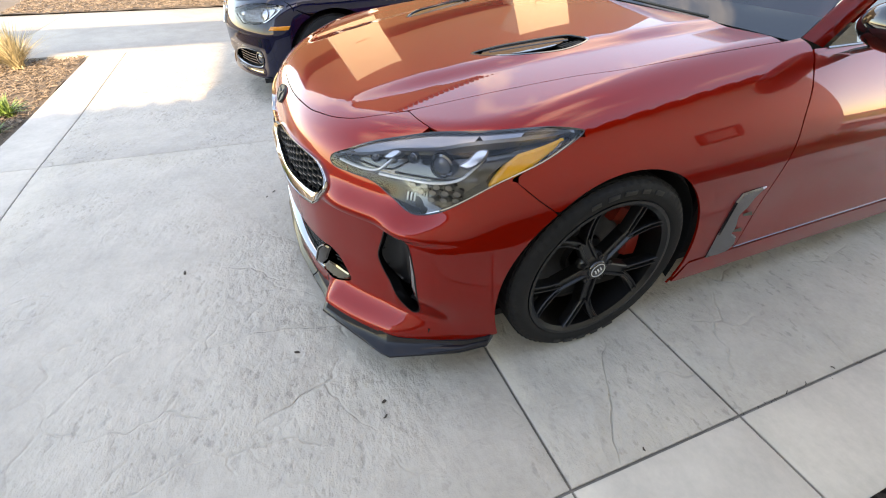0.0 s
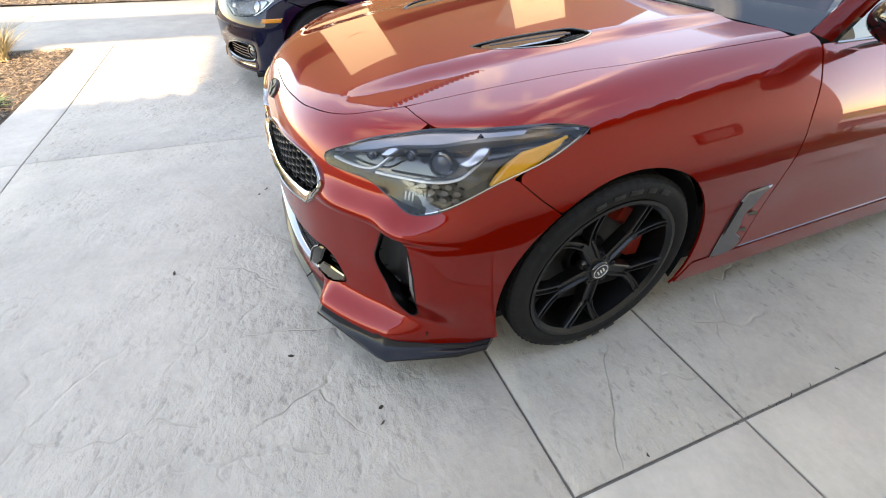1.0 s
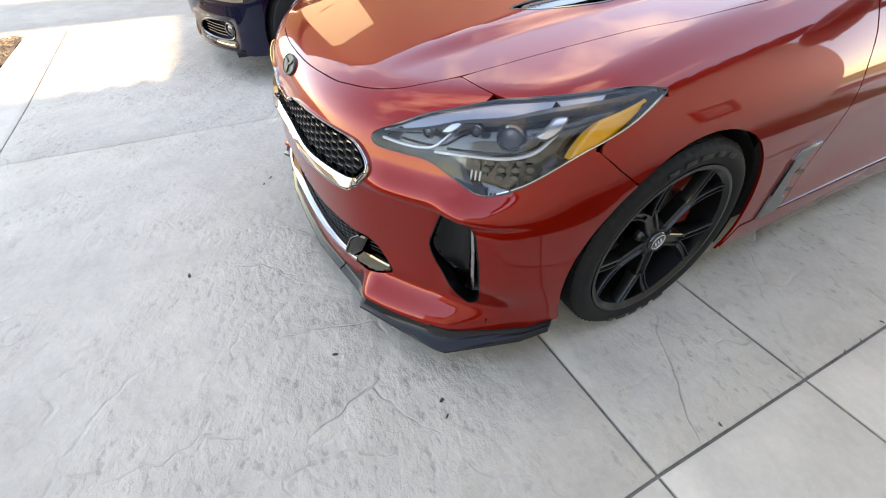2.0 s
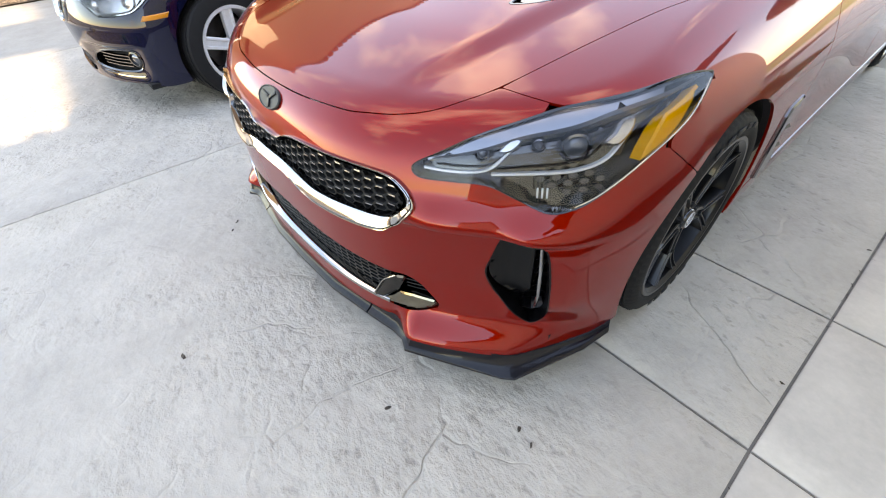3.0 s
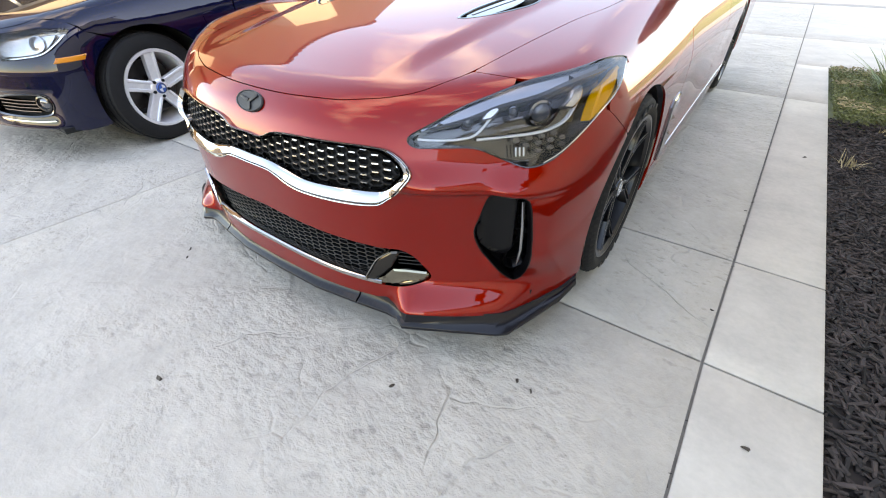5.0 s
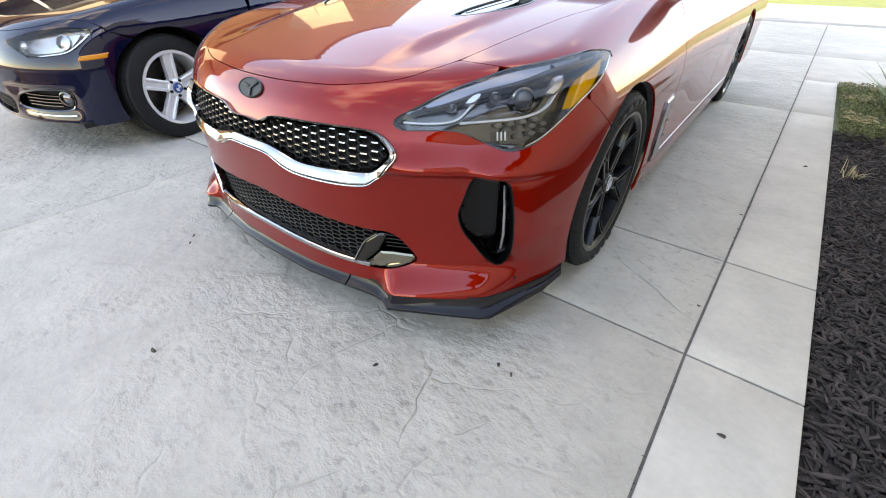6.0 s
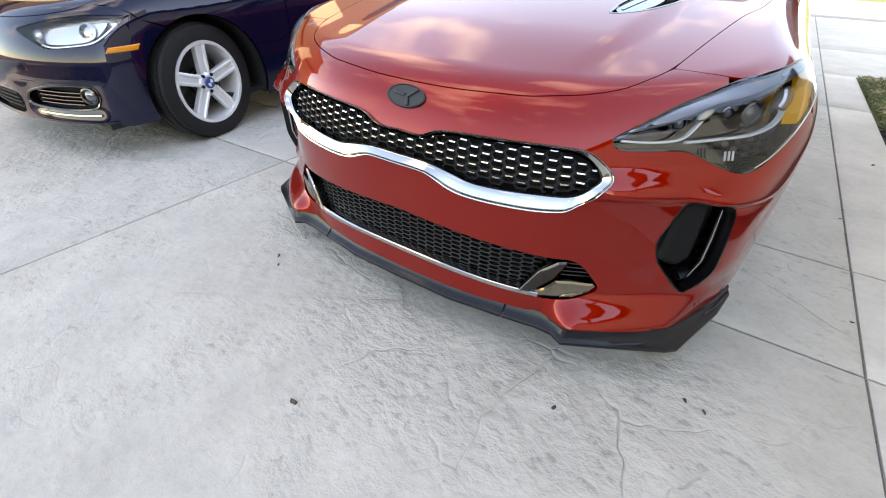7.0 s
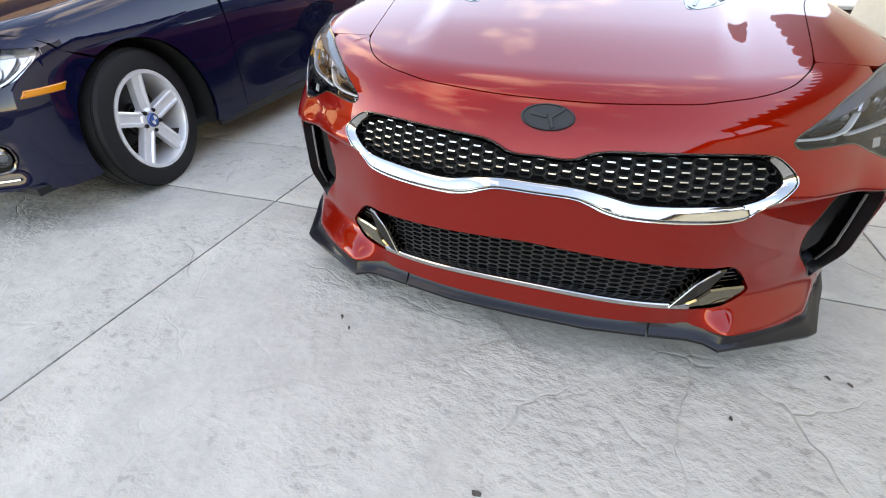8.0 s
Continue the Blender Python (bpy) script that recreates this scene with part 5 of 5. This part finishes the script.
def tile_row(parent, a, b, step, r, name="tile_row"):
    """A row of round tile ends from a to b, joined."""
    a, b = Vector(a), Vector(b)
    bm = bmesh.new()
    n = int((b - a).length / step)
    for k in range(n + 1):
        p = a.lerp(b, k / n)
        bmesh.ops.create_icosphere(bm, subdivisions=1, radius=r, matrix=Matrix.Translation(p) @ Matrix.Diagonal((1.6, .95, .9, 1)))
    tagged(part(name, bm, TILE, parent, "round tile ends"), kind="stuff")


near_house = empty("house", "cream stucco house with brown tiled roofs beside the drive", "house")
walls("wall", 2.46, 4.2, -0.35, 4.75, 2.6, near_house)
# unseen wing, placed so its tiled eaves cast the wavy shade edge
walls("shade_wing_wall", 6.5, 11.5, -12, -0.12, 4.75, near_house)
hip_roof(near_house, 2.15, 5.2, -0.7, 5.0, 2.58, 4.6, 3.7, .3)
hip_roof(near_house, 6.1, 12.0, -12.4, -0.52, 4.72, 9.0, 5.6, 2.0)
tile_row(near_house, (2.15, -0.6, 2.66), (2.15, 4.95, 2.66), .26, .10)
tile_row(near_house, (6.1, -12.3, 4.80), (6.1, -0.6, 4.80), .22, .075)
# no such beam is known; it only casts the band of shade on the walkway
bm = bmesh.new()
box_bm(bm, 6.4, -2.5, 6.66, .5, 4.0, .62)
for y in (-.75, -4.35):
    box_bm(bm, 6.7, y, 5.55, .16, .16, 1.7)
part("shadow_band_beam", bm, TILE, near_house, "unseen beam on posts, added to cast the walkway's shadow band", smooth=False)
bm = bmesh.new()
box_bm(bm, 2.445, 2.2, .04, .05, 5.08, .30)
part("footing", bm, SMOOTH, near_house, "bare concrete footing under the stucco")
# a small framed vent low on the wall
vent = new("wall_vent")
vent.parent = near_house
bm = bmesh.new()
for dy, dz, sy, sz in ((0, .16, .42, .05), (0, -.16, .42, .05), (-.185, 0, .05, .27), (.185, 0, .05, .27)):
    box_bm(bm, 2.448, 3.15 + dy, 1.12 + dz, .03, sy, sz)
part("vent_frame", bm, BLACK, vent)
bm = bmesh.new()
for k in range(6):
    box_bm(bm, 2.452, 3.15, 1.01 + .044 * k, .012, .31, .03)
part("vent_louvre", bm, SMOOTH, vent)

# unseen caster added for the wide soft-edged shade; only its distance is worked out
shade_house = empty("shade_house", "unseen tall house added to shade the drive and cars", "house")
walls("wall", 20.0, 28.0, -1.5, 9.5, 15.6, shade_house)
hip_roof(shade_house, 19.7, 28.3, -1.55, 9.8, 15.55, 24.0, 17.2, 3.0)

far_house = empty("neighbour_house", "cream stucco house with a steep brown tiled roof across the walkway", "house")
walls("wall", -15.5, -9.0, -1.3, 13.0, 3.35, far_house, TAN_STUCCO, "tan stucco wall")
hip_roof(far_house, -16.0, -8.6, -1.7, 13.5, 3.30, -12.4, 7.4, 1.5, TAN_TILE)
tile_row(far_house, (-12.4, -0.2, 7.42), (-12.4, 12.0, 7.42), .22, .12, "ridge_row")
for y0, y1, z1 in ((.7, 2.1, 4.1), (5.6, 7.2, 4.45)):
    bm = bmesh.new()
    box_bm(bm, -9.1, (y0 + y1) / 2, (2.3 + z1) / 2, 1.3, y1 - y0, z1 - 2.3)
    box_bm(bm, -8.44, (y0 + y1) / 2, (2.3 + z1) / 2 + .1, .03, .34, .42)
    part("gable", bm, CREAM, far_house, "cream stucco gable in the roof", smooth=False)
for y, z, w, h in ((1.4, 1.6, 1.8, 1.3), (7.6, 1.15, 2.6, 2.2)):
    win = new("window")
    win.parent = far_house
    bm = bmesh.new()
    for dy, dz, sy, sz in ((0, h / 2, w, .1), (0, -h / 2, w, .1), (-w / 2, 0, .1, h), (w / 2, 0, .1, h), (0, 0, .05, h)):
        box_bm(bm, -8.99, y + dy, z + dz, .07, sy + (.1 if sy > sz else 0), sz)
    part("window_frame", bm, mat("white_window_frame", (.75, .73, .68), .6, vary=.05), win)
    bm = bmesh.new()
    box_bm(bm, -8.992, y, z, .02, w, h)
    part("pane", bm, TINT, win)


# ---- beds, plants and clutter ----
rng = np.random.default_rng(7)
MULCH = mat("dark_mulch", (0.030, 0.0225, 0.0205), 0.8, vary=0.35, scale=40, random_value=0.85)
CHIPS = mat("brown_wood_chips", (0.15, 0.115, 0.085), 0.85, vary=0.3, scale=40, random_value=0.7)
STRAW = mat("dry_straw", (0.46, 0.38, 0.23), 0.8, vary=0.2, scale=30, random_value=0.35)
LEAF = mat("green_blades", (0.12, 0.20, 0.05), 0.5, vary=0.2, scale=30, random_value=0.4)
STRAP_LEAF = mat("strap_leaves", (0.17, 0.24, 0.075), 0.5, vary=0.25, scale=30, random_value=0.4)
COVER = mat("ground_cover_leaves", (0.115, 0.135, 0.040), 0.65, vary=0.35, scale=6, random_value=0.55)


def heap(x, y, seed=0.0):
    return 0.022 * noise.noise(Vector((x * 2.3 + seed, y * 2.3, 0.3))) + 0.010 * noise.noise(Vector((x * 9, y * 9, seed)))


def bed(name, x0, x1, y0, y1, z, material, label, nx, ny, kind="structure"):
    bm = bmesh.new()
    g = [[bm.verts.new((x0 + (x1 - x0) * i / nx, y0 + (y1 - y0) * j / ny, z + heap(x0 + (x1 - x0) * i / nx, y0 + (y1 - y0) * j / ny))) for j in range(ny + 1)] for i in range(nx + 1)]
    for a, b in zip(g, g[1:]):
        for j in range(ny):
            bm.faces.new((a[j], b[j], b[j + 1], a[j + 1]))
    return tagged(part(name, bm, material), label, "bed", "", kind)


def chips(name, count, x0, x1, y0, y1, z, material, label, size, category):
    """Loose chips strewn over a bed, joined into one mesh."""
    verts, faces = [], []
    for k in range(count):
        x, y = rng.uniform(x0, x1), rng.uniform(y0, y1)
        ln, w, t = size * rng.uniform(.5, 1.6), size * rng.uniform(.12, .30), size * rng.uniform(.05, .12)
        m = pose(x, y, z + heap(x, y) + rng.uniform(.0, .012), rng.uniform(-24, 24), rng.uniform(-24, 24), rng.uniform(0, 360))
        b = len(verts)
        tp = rng.uniform(.4, 1.0)
        for c in ((-1, -1, -1), (1, -tp, -1), (1, tp, -1), (-1, 1, -1), (-.9, -.8, 1), (.9, -.7 * tp, 1), (.9, .7 * tp, 1), (-.9, .8, 1)):
            verts.append(m @ Vector((c[0] * ln / 2, c[1] * w / 2, c[2] * t / 2)))
        faces += [[b + i for i in f] for f in ((0, 3, 2, 1), (4, 5, 6, 7), (0, 1, 5, 4), (1, 2, 6, 5), (2, 3, 7, 6), (3, 0, 4, 7))]
    return tagged(mesh_part(name, verts, faces, material, None, label, False), "", category, "", "stuff")


def blades(name, x, y, z, count, length, spread, width, material, label, category, curl=0.5, lean=(0, 0)):
    """A tuft of arching blades from one root."""
    verts, faces = [], []
    for k in range(count):
        a, tilt = rng.uniform(0, 2 * math.pi), rng.uniform(.05, 1.0) * spread
        ln, w = length * rng.uniform(.55, 1.0), width * rng.uniform(.6, 1.2)
        d = Vector((math.cos(a), math.sin(a), 0))
        s = Vector((-d.y, d.x, 0))
        b = len(verts)
        root = Vector((x + rng.normal(0, .02), y + rng.normal(0, .02), z))
        for i in range(6):
            t = i / 5
            out = math.sin(tilt) * t + curl * tilt * t * t * .5
            p = root + d * (ln * out) + Vector((lean[0] * t * ln, lean[1] * t * ln, ln * (math.cos(tilt) * t - .35 * curl * tilt * t * t)))
            h = w / 2 * (1 - t ** 2.2) + .0004
            verts += [p - s * h, p + Vector((0, 0, -h * .3)), p + s * h]
        for i in range(5):
            q = b + 3 * i
            faces += [[q, q + 1, q + 4, q + 3], [q + 1, q + 2, q + 5, q + 4]]
    return tagged(mesh_part(name, verts, faces, material, None, label, True), "", category)


bed("mulch_bed", 1.63, 2.46, -2.2, 3.5, -0.045, MULCH, "dark brown mulch bed between drive and house", 30, 150)
chips("mulch_chips", 12000, 1.655, 2.45, -0.6, 3.42, -0.040, MULCH, "loose dark bark mulch chips", .052, "mulch")
bed("ground_cover_bed", 1.70, 2.9, 3.3, 5.05, -0.040, COVER, "low green ground cover at the bed's end", 20, 30)
verts, faces = [], []
for k in range(42000):
    x, y = rng.uniform(1.72, 2.9), rng.uniform(3.32, 5.05)
    if y < 3.45 + .05 * math.sin(9 * x) and rng.uniform() < .7:
        continue
    m = pose(x, y, -0.03 + heap(x, y) + rng.uniform(0, .06), rng.uniform(-50, 50), rng.uniform(-50, 50), rng.uniform(0, 360))
    b, s = len(verts), rng.uniform(.005, .012)
    verts += [m @ Vector(c) for c in ((-s * .45, 0, 0), (0, -s, 0), (s * .45, 0, 0), (0, s, s * .2))]
    faces.append([b, b + 1, b + 2, b + 3])
tagged(mesh_part("ground_cover", verts, faces, COVER, None, "creeping green ground cover with small leaves", False), "", "ground cover", "", "stuff")
verts, faces = [], []
for k in range(2600):
    x, y = rng.uniform(1.74, 2.9), rng.uniform(3.5, 5.03)
    if noise.noise(Vector((x * 2.1, y * 2.1, 4.0))) < .05:
        continue
    a, ln = rng.uniform(0, math.pi), rng.uniform(.02, .06)
    dx, dy, b = math.cos(a) * ln / 2, math.sin(a) * ln / 2, len(verts)
    z = -0.03 + heap(x, y) + rng.uniform(.04, .07)
    verts += [(x - dx, y - dy, z), (x + dx, y + dy, z + rng.uniform(-.015, .015)), (x + dx - dy * .09, y + dy + dx * .09, z), (x - dx - dy * .09, y - dy + dx * .09, z)]
    faces.append([b, b + 1, b + 2, b + 3])
tagged(mesh_part("dry_runners", verts, faces, STRAW, None, "dry straw-coloured runners in the ground cover", False), "", "dry runners", "", "stuff")
blades("strappy_plant", 2.09, 4.2, -0.03, 120, .50, .80, .015, STRAP_LEAF, "green strap-leaved plant in the ground cover", "plant", .7)
for x, y in ((2.02, 3.25), (2.02, 1.95), (2.25, 1.55), (1.78, 2.55)):
    blades("dry_weed", x, y, -0.03, 26, .10, 1.1, .006, STRAW, "small dry straw-coloured weed in the mulch", "weed", .8)
bed("wood_chip_bed", -4.38, 1.60, -4.2, -1.70, -0.05, CHIPS, "brown wood chip bed in front of the cars", 60, 26)
chips("wood_chips", 9000, -4.36, -1.2, -3.4, -1.72, -0.04, CHIPS, "loose brown wood chips", .04, "wood chips")
bed("far_chip_bed", -12, -7.45, -6, 6, -0.05, CHIPS, "brown wood chip bed across the walkway", 20, 50)
chips("far_wood_chips", 5000, -9.5, -7.47, -3.5, 1.5, -0.04, CHIPS, "loose brown wood chips", .06, "wood chips")
blades("dry_grass_tuft", -4.02, -2.22, -0.04, 460, .50, .85, .008, STRAW, "dry straw-coloured ornamental grass tuft", "grass tuft", .7)
blades("dry_grass_tuft", -4.14, -2.52, -0.04, 300, .46, .75, .008, STRAW, "dry straw-coloured ornamental grass tuft", "grass tuft", .7)
blades("low_green_plant", -2.52, -1.86, -0.04, 120, .17, 1.0, .016, LEAF, "low yellow-green plant in the chip bed", "plant", .7)
blades("low_green_plant", -2.12, -1.82, -0.04, 100, .15, 1.0, .014, LEAF, "low yellow-green plant in the chip bed", "plant", .7)
flat_sheet("lawn", -60, 60, 14.5, 60, -0.03, mat("far_grass", (0.11, 0.15, 0.03), 0.9, vary=0.3, scale=3), 1, "sunlit green lawn across the street", "lawn")
for k in range(7):
    y = -1.25 + .7 * k
    chips("joint_grit", 12, right_joint(y + .35) - .004, right_joint(y + .35) + .004, y, y + .7, -0.012, MULCH, "dark grit and bark bits caught in the slab joint", .010, "grit")
# bits of litter on the concrete
DEBRIS = mat("dark_leaf_bits", (0.045, 0.035, 0.028), 0.8, vary=0.3, scale=60)
for x, y, s in ((.598, -.101, .016), (.893, .126, .016), (.945, .115, .012), (-.566, -.082, .014), (-.52, -.12, .012), (.0, -.49, .016), (1.56, 2.47, .018), (1.47, .28, .016), (1.32, .78, .012), (1.345, 1.6, .010)):
    bm = bmesh.new()
    bmesh.ops.create_icosphere(bm, subdivisions=1, radius=s / 2, matrix=pose(x, y, .002, 20, 10, 130 * x) @ Matrix.Diagonal((1.5, .7, .35, 1)))
    for v in bm.verts:
        v.co += Vector(rng.normal(0, s * .1, 3))
    tagged(part("leaf_bit", bm, DEBRIS, None, "small dark dry leaf bit on the concrete", False), "", "debris", "bits on the drive")
